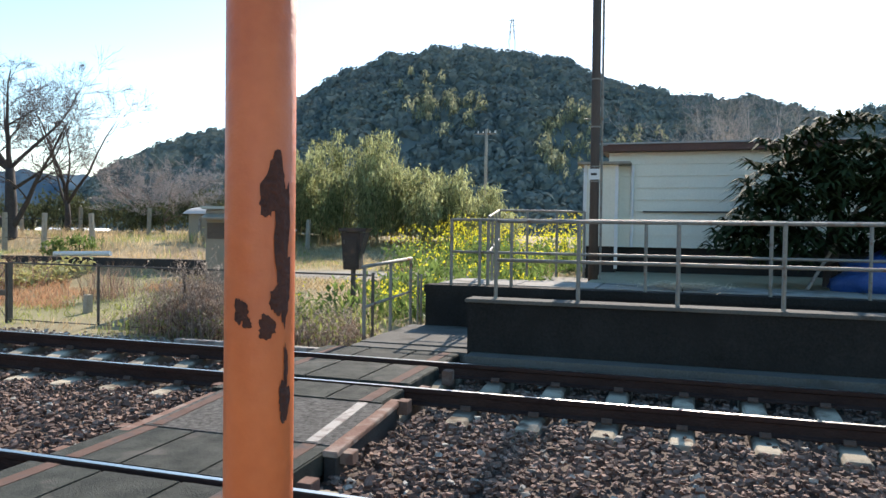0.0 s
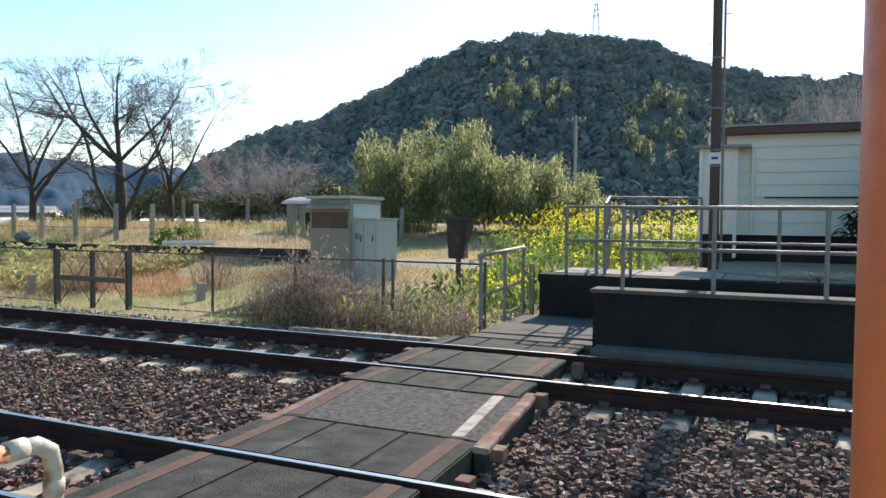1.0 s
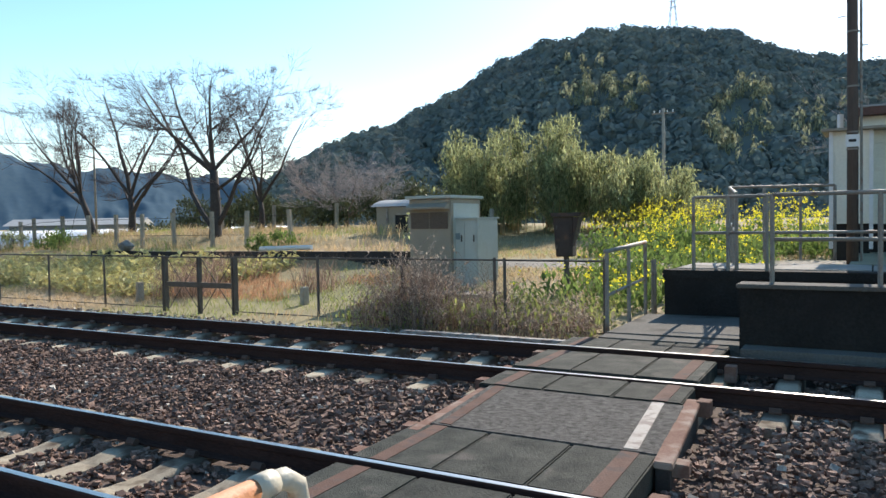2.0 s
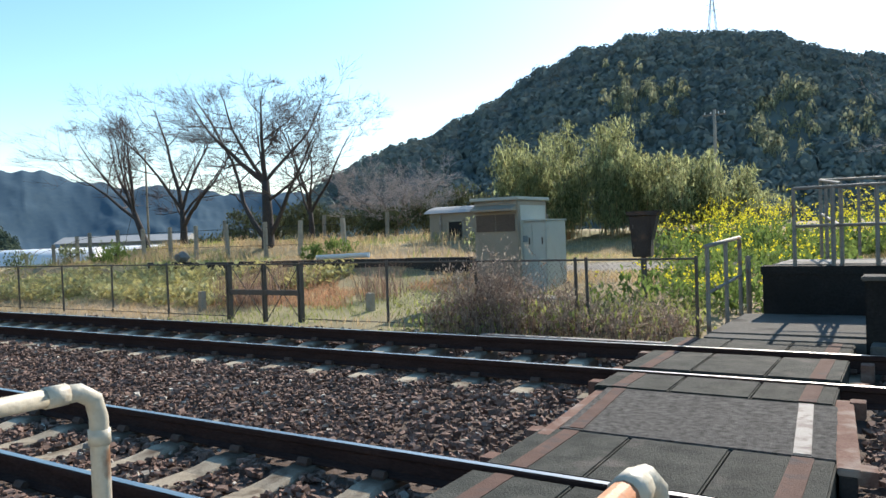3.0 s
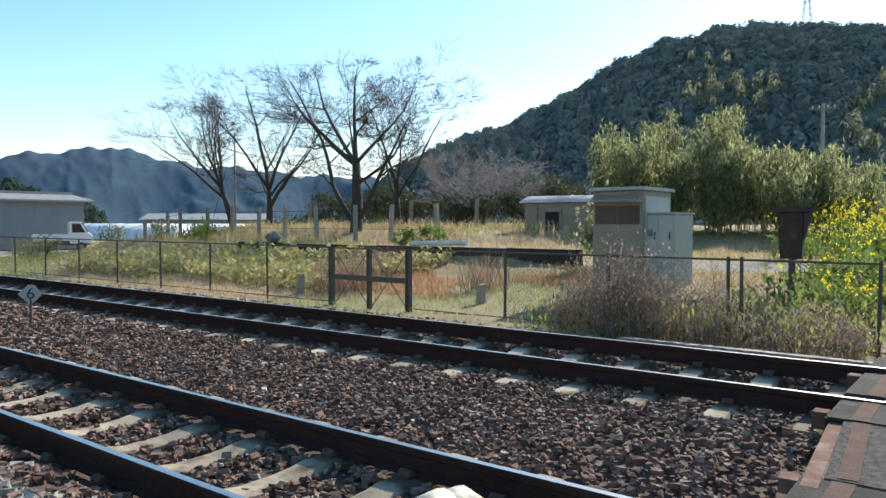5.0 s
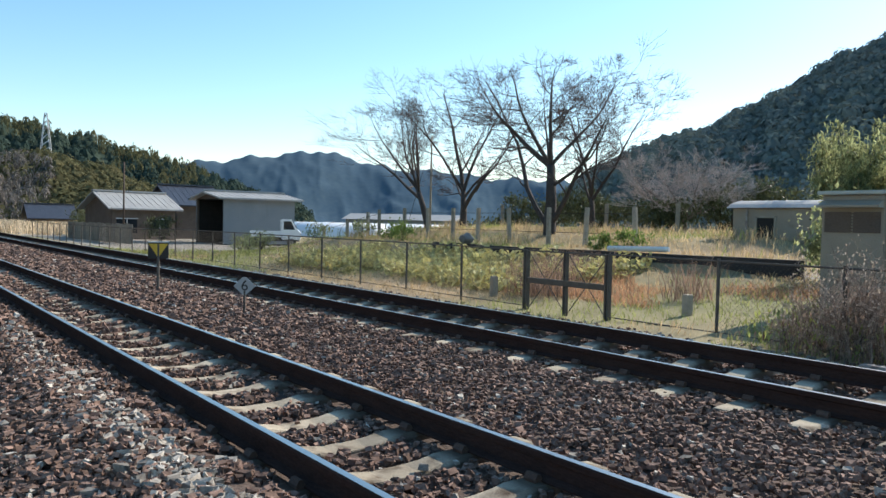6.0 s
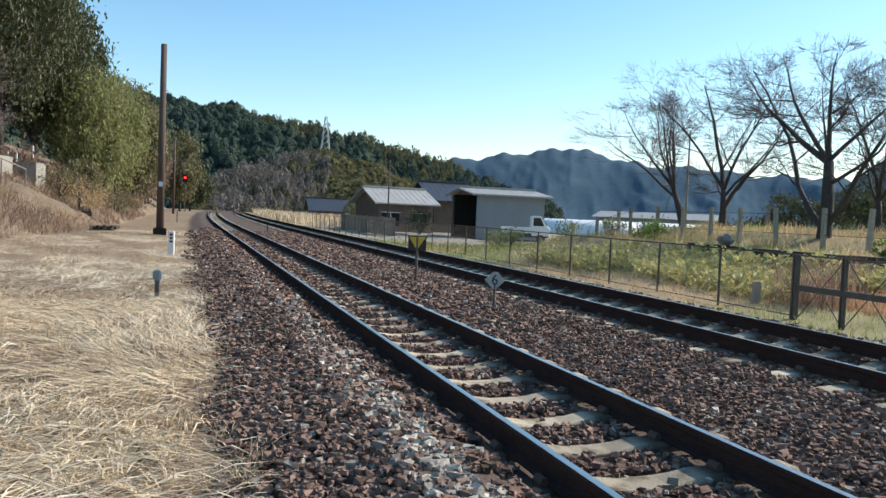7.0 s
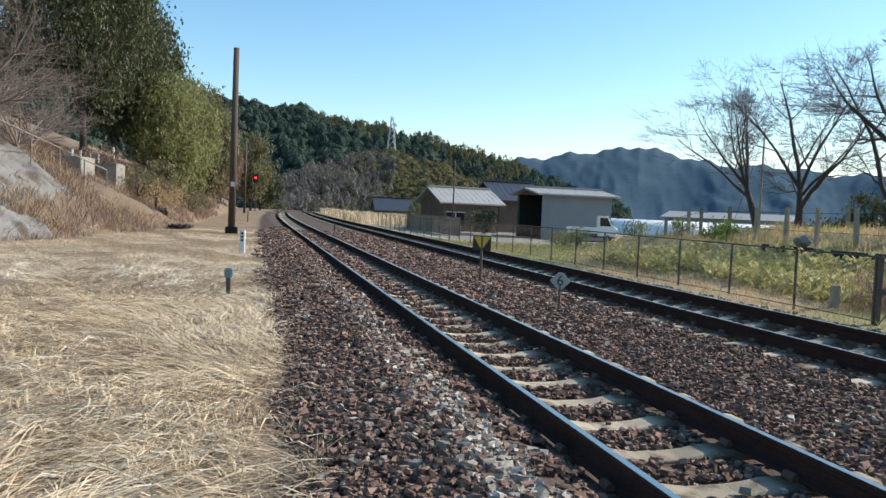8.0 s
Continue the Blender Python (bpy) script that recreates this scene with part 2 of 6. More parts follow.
M["bluepaint"] = mat("grey_blue_paint", (0.12, 0.17, 0.19), (0.2, 0.26, 0.28), 8, 60, 0.5)
M["tarp"] = mat("blue_tarp", (0.015, 0.07, 0.26), (0.03, 0.11, 0.36), 3, 30, 0.45, bump=0.5)
M["vinyl"] = mat("greenhouse_vinyl", (0.68, 0.71, 0.74), (0.8, 0.82, 0.84), 0.6, 10, 0.3, bump=0.1)
M["road"] = mat("pale_lane", (0.30, 0.27, 0.22), (0.42, 0.38, 0.31), 0.8, 30, 0.9)
M["beam"] = mat("tarred_beam", (0.02, 0.017, 0.015), (0.05, 0.042, 0.036), 4, 50, 0.85)
M["cable"] = mat("black_cable", (0.015, 0.015, 0.015), (0.025, 0.025, 0.025), 8, 60, 0.6)
M["rock"] = mat("slope_rock", (0.13, 0.122, 0.112), (0.25, 0.238, 0.22), 0.7, 10, 0.9, bump=0.8, c=(0.09, 0.07, 0.055), c_at=(0.52, 0.66), c_scale=1.1, depth=0.06)

lamp_red = bpy.data.materials.new("red_lamp")
lamp_red.use_nodes = True
lamp_red.node_tree.nodes["Principled BSDF"].inputs["Base Color"].default_value = (0.6, 0.01, 0.01, 1)
lamp_red.node_tree.nodes["Principled BSDF"].inputs["Emission Color"].default_value = (1, 0.02, 0.015, 1)
lamp_red.node_tree.nodes["Principled BSDF"].inputs["Emission Strength"].default_value = 4.0
M["lamp_red"] = lamp_red


# ---- mesh helpers ----
class Form:
    """Vertices and faces gathered from simple shaped pieces."""

    def __init__(self):
        self.v, self.f = [], []

    def add(self, vs, fs):
        k = len(self.v)
        self.v += [tuple(p) for p in vs]
        self.f += [tuple(i + k for i in q) for q in fs]
        return self

    def box(self, x0, x1, y0, y1, z0, z1, m=None):
        vs = [Vector((x, y, z)) for z in (z0, z1) for y in (y0, y1) for x in (x0, x1)]
        if m:
            vs = [m @ p for p in vs]
        return self.add(vs, [(0, 2, 3, 1), (4, 5, 7, 6), (0, 1, 5, 4), (2, 6, 7, 3), (0, 4, 6, 2), (1, 3, 7, 5)])

    def prism(self, pts, a, b, axis="x", m=None):
        """A closed outline of 2D points drawn out from a to b along an axis."""
        n = len(pts)

        def at(p, s):
            return {"x": (s, p[0], p[1]), "y": (p[0], s, p[1]), "z": (p[0], p[1], s)}[axis]
        vs = [Vector(at(p, a)) for p in pts] + [Vector(at(p, b)) for p in pts]
        if m:
            vs = [m @ p for p in vs]
        fs = [(i, (i + 1) % n, n + (i + 1) % n, n + i) for i in range(n)]
        fs += [tuple(reversed(range(n))), tuple(range(n, 2 * n))]
        return self.add(vs, fs)

    def tube(self, path, r, sides=8, r1=None, caps=True):
        path = [Vector(p) for p in path]
        n = len(path)
        rings = []
        up0 = None
        for i, p in enumerate(path):
            d = (path[min(i + 1, n - 1)] - path[max(i - 1, 0)]).normalized()
            ref = up0 if up0 and abs(up0.dot(d)) < 0.95 else (Vector((0, 0, 1)) if abs(d.z) < 0.9 else Vector((1, 0, 0)))
            s = d.cross(ref).normalized()
            u = s.cross(d)
            up0 = u
            rr = r if r1 is None else r + (r1 - r) * i / (n - 1)
            rings.append([p + (s * math.cos(6.28319 * k / sides) + u * math.sin(6.28319 * k / sides)) * rr for k in range(sides)])
        vs = [q for ring in rings for q in ring]
        fs = [(i * sides + k, i * sides + (k + 1) % sides, (i + 1) * sides + (k + 1) % sides, (i + 1) * sides + k)
              for i in range(n - 1) for k in range(sides)]
        if caps:
            fs += [tuple(reversed(range(sides))), tuple(range((n - 1) * sides, n * sides))]
        return self.add(vs, fs)

    def mesh(self, name, material, bevel=0.0, smooth=False):
        me = bpy.data.meshes.new(name)
        me.from_pydata(self.v, [], self.f)
        bm = bmesh.new()
        bm.from_mesh(me)
        if bevel:
            bmesh.ops.bevel(bm, geom=[e for e in bm.edges if len(e.link_faces) == 2 and e.calc_face_angle() > 0.5],
                            offset=bevel, segments=2, affect='EDGES', clamp_overlap=True)
        bmesh.ops.recalc_face_normals(bm, faces=bm.faces)
        for f in bm.faces:
            f.smooth = smooth
        bm.to_mesh(me)
        bm.free()
        me.materials.append(material)
        return me


def part(name, form, material, parent, label="", bevel=0.0, smooth=False):
    ob = new(name, form.mesh(name, material, bevel, smooth) if isinstance(form, Form) else form)
    ob.parent = parent
    return tagged(ob, label)


def thing(name, at, label, category, group="", kind="", rz=0.0):
    ob = new(name)
    ob.matrix_basis = pose(*at, 0, 0, rz)
    ob.empty_display_size = 0.1
    return tagged(ob, label, category, group, kind)


def solid(name, form, material, label, category, kind="", bevel=0.0, smooth=False, group=""):
    return tagged(new(name, form.mesh(name, material, bevel, smooth)), label, category, group, kind)


def raw_mesh(name, v, f, material, smooth=False):
    """A mesh from arrays: v is (n, 3), f is (m, 3) or (m, 4)."""
    me = bpy.data.meshes.new(name)
    v, f = np.asarray(v, dtype=np.float32), np.asarray(f, dtype=np.int32)
    me.vertices.add(len(v))
    me.vertices.foreach_set("co", v.ravel())
    k = f.shape[1]
    me.loops.add(f.size)
    me.loops.foreach_set("vertex_index", f.ravel())
    me.polygons.add(len(f))
    me.polygons.foreach_set("loop_start", np.arange(0, f.size, k, dtype=np.int32))
    me.polygons.foreach_set("loop_total", np.full(len(f), k, dtype=np.int32))
    me.update(calc_edges=True)
    me.polygons.foreach_set("use_smooth", np.full(len(f), smooth, dtype=bool))
    me.materials.append(material)
    return me


def strew(forms, pos, scale, rng, tilt=6.2832, squash=None):
    """Copies of small forms (v, f), turned at random and set at pos, merged into one pair of arrays."""
    n = len(pos)
    which = rng.integers(0, len(forms), n)
    vs, fs, base = [], [], 0
    for k, (fv, ff) in enumerate(forms):
        idx = np.nonzero(which == k)[0]
        if not len(idx):
            continue
        m = len(idx)
        a, b = rng.uniform(0, 6.2832, m), rng.uniform(-tilt, tilt, m)
        ca, sa, cb, sb = np.cos(a), np.sin(a), np.cos(b), np.sin(b)
        p = fv[None] * (scale[idx][:, None, None] if scale.ndim == 1 else scale[idx][:, None, :])
        y = p[..., 1] * cb[:, None] - p[..., 2] * sb[:, None]
        z = p[..., 1] * sb[:, None] + p[..., 2] * cb[:, None]
        x = p[..., 0]
        q = np.stack([x * ca[:, None] - y * sa[:, None], x * sa[:, None] + y * ca[:, None], z], -1) + pos[idx][:, None]
        vs.append(q.reshape(-1, 3))
        fs.append((ff[None] + (np.arange(m) * len(fv))[:, None, None] + base).reshape(-1, ff.shape[1]))
        base += m * len(fv)
    return np.concatenate(vs), np.concatenate(fs)


def lumps(count, sub, rough, rng, flat=1.0):
    """Uneven balls for crowns and stones."""
    out = []
    for _ in range(count):
        bm = bmesh.new()
        bmesh.ops.create_icosphere(bm, subdivisions=sub, radius=1.0)
        bm.verts.ensure_lookup_table()
        v = np.array([q.co[:] for q in bm.verts])
        f = np.array([[w.index for w in q.verts] for q in bm.faces])
        bm.free()
        off = rng.uniform(-50, 50, 3)
        d = np.array([noise.noise(Vector(p * 1.6 + off)) + 0.6 * noise.noise(Vector(p * 3.7 + off)) for p in v])
        v = v * (1 + rough * d[:, None])
        v[:, 2] *= flat
        out.append((v, f))
    return out


def tufts(count, quads, rng):
    """Crowns of crossed leaf sprays over an uneven ball."""
    out = []
    for _ in range(count):
        d = rng.normal(0, 1, (quads, 3))
        d /= np.linalg.norm(d, axis=1)[:, None]
        d[:, 2] = np.where(d[:, 2] < -0.3, -d[:, 2], d[:, 2])
        lobes = rng.normal(0, 1, (5, 3))
        lobes /= np.linalg.norm(lobes, axis=1)[:, None]
        r = 0.72 + 0.4 * np.max(d @ lobes.T, axis=1) * rng.uniform(0.7, 1.0, quads)
        c = d * r[:, None]
        n = d + rng.normal(0, 0.09, (quads, 3))
        n /= np.linalg.norm(n, axis=1)[:, None]
        u = np.cross(n, rng.normal(0, 1, (quads, 3)))
        u /= np.linalg.norm(u, axis=1)[:, None]
        w = np.cross(n, u)
        s = rng.uniform(0.1, 0.26, (quads, 1))
        v = np.stack([c - u * s, c - w * s * 0.8 + n * 0.02, c + u * s, c + w * s * 0.8 - n * 0.02], 1).reshape(-1, 3)
        out.append((v, np.arange(quads * 4).reshape(-1, 4)))
    return out


def leaf_forms(w, l, fold=0.25):
    v = np.array([[0, 0, 0], [w / 2, l * 0.45, fold * w], [0, l, 0], [-w / 2, l * 0.45, fold * w]])
    return [(v, np.array([[0, 1, 2, 3]]))]


def blades(pos, height, width, rng, lean=0.5, flat=False, flow=0.0):
    """Grass: one bent blade of two triangles' width at each place."""
    n = len(pos)
    a = rng.uniform(0, 6.2832, n)
    if flow:
        a = 3.0 * np.sin(pos[:, 0] * 0.45 + 1.7 * np.sin(pos[:, 1] * 0.6)) + 1.2 * np.sin(pos[:, 1] * 1.3) + rng.normal(0, flow, n)
    h = height * rng.uniform(0.5, 1.2, n)
    w = width * rng.uniform(0.6, 1.3, n)
    le = lean * rng.uniform(0.2, 1.2, n) * h
    dx, dy = np.cos(a), np.sin(a)
    b = rng.uniform(0, 6.2832, n)
    sx, sy = np.cos(b) * w / 2, np.sin(b) * w / 2
    z = np.zeros(n)
    rise = h * (0.12 if flat else 1.0)
    v = np.stack([pos + np.stack([sx, sy, z], 1), pos - np.stack([sx, sy, z], 1),
                  pos + np.stack([dx * le * 0.5 - sx * 0.8, dy * le * 0.5 - sy * 0.8, rise * 0.7], 1),
                  pos + np.stack([dx * le * 0.5 + sx * 0.8, dy * le * 0.5 + sy * 0.8, rise * 0.7], 1),
                  pos + np.stack([dx * le * 1.25, dy * le * 1.25, rise], 1)], 1).reshape(-1, 3)
    k = np.arange(n)[:, None] * 5
    f = np.concatenate([k + np.array([0, 1, 2]), k + np.array([0, 2, 3]), k + np.array([3, 2, 4])])
    return v, f


def stuff(name, v, f, material, label, category, smooth=False):
    return tagged(new(name, raw_mesh(name, v, f, material, smooth)), label, category, "", "stuff")


def smooth01(a, b, x):
    t = np.clip((x - a) / (b - a), 0, 1)
    return t * t * (3 - 2 * t)


# ---- ground ----
def foot(x):
    """Where the cut slope beside the line starts, as y for each x."""
    return np.interp(x, [-140, -95, -49, -38, -28, -14, 0, 30], [-5.5, -5.2, -5.7, -7.0, -9.3, -15, -26, -40])


def bend(x):
    """How far the line bends aside beyond the straight."""
    return np.where(np.asarray(x) < -45, (np.asarray(x) + 45.0) ** 2 / 3400.0, 0.0)


def gz(x, y):
    """The height of the ground."""
    x, y = np.asarray(x, dtype=float), np.asarray(y, dtype=float)
    yb = y - bend(np.maximum(x, -160))
    left = np.interp(yb, [-2.1, -1.7, -0.85, -0.3, -0.06, 6.1, 7.0, 7.7, 9, 12, 13.85, 13.95, 17, 18.5, 24, 30, 60, 130],
                     [-0.27, -0.27, -0.075, -0.12, -0.215, -0.215, -0.28, -0.26, -0.2, -0.02, 0.34, 0.5, 0.62, 0.97, 1.2, 1.25, 0.4, -0.8])
    right = np.interp(yb, [-2.1, -1.7, -0.85, -0.3, -0.06, 6.1, 7.0, 7.7, 9, 12, 16, 20, 23, 27, 40, 80, 130],
                      [-0.27, -0.27, -0.075, -0.12, -0.215, -0.215, -0.28, -0.24, -0.12, 0.12, 0.36, 0.5, 0.7, 1.1, 1.3, 0.5, -0.8])
    low = np.interp(yb, [-2.1, -1.7, -0.85, -0.3, -0.06, 6.1, 7.0, 9, 16, 60], [-0.27, -0.27, -0.075, -0.12, -0.215, -0.215, -0.3, -0.45, -0.5, -1.2])
    edge = np.interp(y, [13, 14.5, 30], [0.0, -2.5, -3.5])
    w = smooth01(-11.8 + edge, -9.8 + edge, x)
    z = left * (1 - w) + right * w
    w2 = smooth01(-31, -40, x)
    z = z * (1 - w2) + low * w2
    up = np.clip(foot(x) - y, 0, 60)
    rise = np.where(up < 5, up * 0.62, 3.1 + (up - 5) * 0.34)
    z = z + np.where(x < 6, rise * smooth01(6, -12, x), 0)
    return z


def bumps(x, y, s, amp, seed=0.0):
    return amp * (np.sin(x * s + 1.3 * np.sin(y * s * 0.7 + seed) + seed) * np.cos(y * s * 1.13 + 0.9 * np.sin(x * s * 0.6)) +
                  0.5 * np.sin(x * s * 2.3 + seed * 2) * np.sin(y * s * 2.7 + 1.1 * np.sin(x * s)))


def ground_sheet():
    xs = np.concatenate([-np.geomspace(3500, 112, 16), np.arange(-110, -30, 1.0), np.arange(-30, 6, 0.3), np.geomspace(6.2, 3000, 18)])
    ys = np.concatenate([-np.geomspace(3000, 42, 14), np.arange(-40, -10, 0.8), np.arange(-10, 10, 0.22), np.arange(10, 34, 0.4), np.geomspace(34.5, 3500, 20)])
    gx, gy = np.meshgrid(xs, ys)
    z = gz(gx, gy)
    yb = gy - bend(np.maximum(gx, -160))
    bed = smooth01(-1.75, -1.5, yb) * (1 - smooth01(6.2, 6.8, yb))
    slope = np.clip(foot(gx) - gy, 0, 1)
    near = (np.abs(gx) < 130) & (np.abs(gy) < 60)
    z = z + np.where(near, bumps(gx, gy, 2.1, 0.012) * (1 - bed * 0.6) + bumps(gx, gy, 0.7, 0.03, 2.0) * (1 - bed) + slope * bumps(gx, gy, 0.45, 0.35, 1.0) + slope * bumps(gx, gy, 1.5, 0.12, 4.0), 0)
    far = np.hypot(gx, gy) > 200
    z = np.where(far, -1.5, z)
    nx = len(xs)
    i = (np.arange(len(ys) - 1)[:, None] * nx + np.arange(nx - 1)[None]).ravel()
    f = np.stack([i, i + 1, i + nx + 1, i + nx], 1)
    v = np.stack([gx, gy, z], -1).reshape(-1, 3)
    m = mat("ground", (0.5, 0.5, 0.5), (0.95, 0.95, 0.95), 1.3, 22, 0.95, bump=0.6, bump_scale=35, depth=0.03)
    me = raw_mesh("ground", v, f, m, True)
    straw, dark, tan, green, earth = (np.array(q) for q in ((0.36, 0.26, 0.165), (0.12, 0.082, 0.063), (0.50, 0.365, 0.21), (0.31, 0.29, 0.125), (0.25, 0.185, 0.125)))
    k = bumps(gx, gy, 0.35, 0.5, 3.0)[..., None]
    col = tan + (green - tan) * np.clip(0.45 + k, 0, 1)
    wgreen = (smooth01(-6, -3, gx) * smooth01(9, 12, gy))[..., None]
    col = col + (green - col) * wgreen * 0.15
    wy = smooth01(-1.45, -1.7, yb)[..., None]
    patch = np.clip(0.35 + bumps(gx, gy, 0.55, 0.45, 8.0) + bumps(gx, gy, 1.9, 0.25, 3.0), 0, 1)[..., None]
    col = col + (straw + (np.array((0.25, 0.16, 0.10)) - straw) * patch * 0.7 - col) * wy
    yard = (smooth01(-38, -42, gx) * smooth01(-90, -80, gx) * smooth01(7.8, 8.6, yb) * smooth01(30, 24, gy))[..., None]
    col = col + (np.array((0.40, 0.36, 0.30)) - col) * yard * 0.9
    col = col + (dark - col) * bed[..., None]
    col = col + (earth - col) * smooth01(0.0, 1.2, np.clip(foot(gx) - gy, 0, 60))[..., None]
    lane = (np.exp(-((gy - (15.0 + 0.12 * (gx + 9))) / 0.8) ** 2) * smooth01(-13, -11, gx))[..., None]
    col = col + (np.array((0.38, 0.34, 0.28)) - col) * np.clip(lane * 1.4, 0, 1)
    at = me.color_attributes.new("soil", 'FLOAT_COLOR', 'POINT')
    at.data.foreach_set("color", np.concatenate([col.reshape(-1, 3), np.ones((v.shape[0], 1))], 1).astype(np.float32).ravel())
    nt = m.node_tree
    a = nt.nodes.new("ShaderNodeVertexColor")
    a.layer_name = "soil"
    mul = nt.nodes.new("ShaderNodeMix")
    mul.data_type, mul.blend_type = 'RGBA', 'MULTIPLY'
    mul.inputs[0].default_value = 1.0
    bs = nt.nodes["Principled BSDF"]
    old = bs.inputs["Base Color"].links[0].from_socket
    nt.links.new(a.outputs[0], mul.inputs[6])
    nt.links.new(old, mul.inputs[7])
    nt.links.new(mul.outputs[2], bs.inputs["Base Color"])
    return tagged(new("ground", me), "dry grassy ground with bare earth and dark track bed", "ground", "", "structure")


ground_sheet()


# ---- hills ----
def canopies(count, sprays, rng, pointed=False):
    """Tree crowns seen from afar: many leaf sprays round a small uneven core."""
    out = []
    for (v, f), (tv, tf) in zip(lumps(count, 1, 0.3, rng), tufts(count, sprays, rng)):
        v = v * 0.79
        if pointed:
            k = np.clip(1.0 - 0.35 * tv[:, 2:], 0.4, 1.4)
            tv = tv * np.concatenate([k, k, np.ones_like(k)], 1)
        tris = np.concatenate([tf[:, [0, 1, 2]], tf[:, [0, 2, 3]]]) + len(v)
        out.append((np.concatenate([v, tv]), np.concatenate([f, tris])))
    return out



def hill(name, yaws, elevs, r_ridge, r_base, material, label, crowns, size, flecks=(), seed=1, drop=1.55, kind="structure", relief=1.0, tall=1.0):
    """A wooded ridge round the valley: its height follows a few elevation angles along the horizon; crowns of trees cover it."""
    rng = np.random.default_rng(seed)
    lo, hi = min(yaws), max(yaws)
    order = np.argsort(yaws)
    ya, el = np.array(yaws, float)[order], np.array(elevs, float)[order]

    def top(a):
        if not crowns:
            return r_ridge * np.tan(np.radians(np.interp(a, ya, el) + 0.02 * np.sin(a * 1.9))) + 1.3
        wave = 0.10 * np.sin(a * 1.9 + seed) + 0.07 * np.sin(a * 4.3 + 2 * seed) + (0.04 * np.sin(a * 9.1) if crowns else 0)
        return r_ridge * np.tan(np.radians(np.interp(a, ya, el) + wave)) + 1.3 - drop * size

    def surf(a, s):
        """s runs from 0 at the foot to 1 on the ridge and on to 1.3 behind it."""
        r = r_base + (r_ridge - r_base) * s
        h = top(a) * np.where(s < 1, np.sin(np.clip(s, 0, 1) * np.pi / 2) ** 1.25, 1 - (s - 1) * 0.8)
        h = h + (bumps(a * 6, s * 40, 0.09, 0.055) + bumps(a * 6, s * 30, 0.23, 0.02, 2.0)) * r_ridge * 0.16 * relief * np.clip(s * 1.5, 0, 1) * np.clip(1.6 - 1.6 * s, 0, 1)
        t = np.radians(a)
        return np.stack([-np.sin(t) * r, np.cos(t) * r, h - 2], -1)
    A, Sx = np.meshgrid(np.linspace(lo, hi, 400), np.linspace(-0.02, 1.3, 34))
    v = surf(A, Sx).reshape(-1, 3)
    if not crowns:
        fold = np.array([noise.ridged_multi_fractal(Vector((p[0], p[1], 0.0)) * 0.004, 0.9, 2.1, 5, 0.9, 2.0) - 1.0 for p in v])
        v[:, 2] += (5.0 * np.sin(A * 1.9) + 2.5 * np.sin(A * 5.1)).ravel() * np.clip(Sx.ravel(), 0, 1) ** 4
        v[:, 2] += 22.0 * fold * np.clip(1.5 - 1.5 * Sx.ravel(), 0, 1)
    i = (np.arange(33)[:, None] * 400 + np.arange(399)[None]).ravel()
    tagged(new(name, raw_mesh(name, v, np.stack([i, i + 1, i + 401, i + 400], 1), material, True)), label, "hill", "", kind)
    if crowns:
        a = rng.uniform(lo, hi, crowns)
        s = rng.uniform(0.0, 1.04, crowns)
        pos = surf(a, s)
        pos[:, 2] += size * 0.1
        sc = size * rng.uniform(0.55, 1.25, crowns)
        sc = np.stack([sc, sc, sc * tall * rng.uniform(0.75, 1.3, crowns)], 1)
        forms = canopies(16, 40, rng, tall > 1.3)
        plumes = tufts(10, 46, rng)
        mask = np.zeros(crowns, bool)
        for (fa, fs, ra, rs, fm, prob) in flecks:
            inside = (((a - fa) / ra) ** 2 + ((s - fs) / rs) ** 2 < 1) & (rng.uniform(0, 1, crowns) < prob) & ~mask
            mask |= inside
            if inside.any():
                q = sc[inside] * np.array([0.5, 0.5, 1.15])
                fv, ff = strew(plumes, pos[inside] + np.array([0, 0, size * 0.35]), q, rng, 0.25)
                stuff("hill_trees", fv, ff, fm, "paler trees scattered on the wooded hill", "trees", False)
        fv, ff = strew(forms, pos[~mask], sc[~mask], rng, 0.3)
        stuff("hill_trees", fv, ff, material, "dense evergreen trees covering the hill", "trees", False)


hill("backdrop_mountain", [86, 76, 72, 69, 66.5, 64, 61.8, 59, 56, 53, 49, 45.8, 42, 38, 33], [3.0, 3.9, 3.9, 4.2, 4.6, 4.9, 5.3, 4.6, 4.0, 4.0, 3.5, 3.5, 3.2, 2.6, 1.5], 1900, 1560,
     M["mountain"], "distant wooded mountain ridge with blue haze in its colour", 0, 4.0, kind="backdrop", drop=0, relief=0.0)
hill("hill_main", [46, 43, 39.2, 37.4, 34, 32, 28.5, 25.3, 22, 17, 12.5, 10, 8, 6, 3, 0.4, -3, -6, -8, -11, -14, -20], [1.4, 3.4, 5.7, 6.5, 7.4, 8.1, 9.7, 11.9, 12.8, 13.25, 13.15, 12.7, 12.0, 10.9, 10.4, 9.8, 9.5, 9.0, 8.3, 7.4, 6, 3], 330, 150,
     M["canopy"], "wooded hill in backlight, with haze mixed into its colour", 6000, 2.9,
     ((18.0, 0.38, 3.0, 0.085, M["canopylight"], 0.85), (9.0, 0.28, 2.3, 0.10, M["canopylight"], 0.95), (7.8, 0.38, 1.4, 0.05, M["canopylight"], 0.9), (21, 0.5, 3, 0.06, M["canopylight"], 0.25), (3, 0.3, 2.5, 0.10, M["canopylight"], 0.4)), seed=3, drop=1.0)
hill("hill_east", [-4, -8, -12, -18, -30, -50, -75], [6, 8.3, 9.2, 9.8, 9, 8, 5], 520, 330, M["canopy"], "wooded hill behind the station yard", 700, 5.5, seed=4)
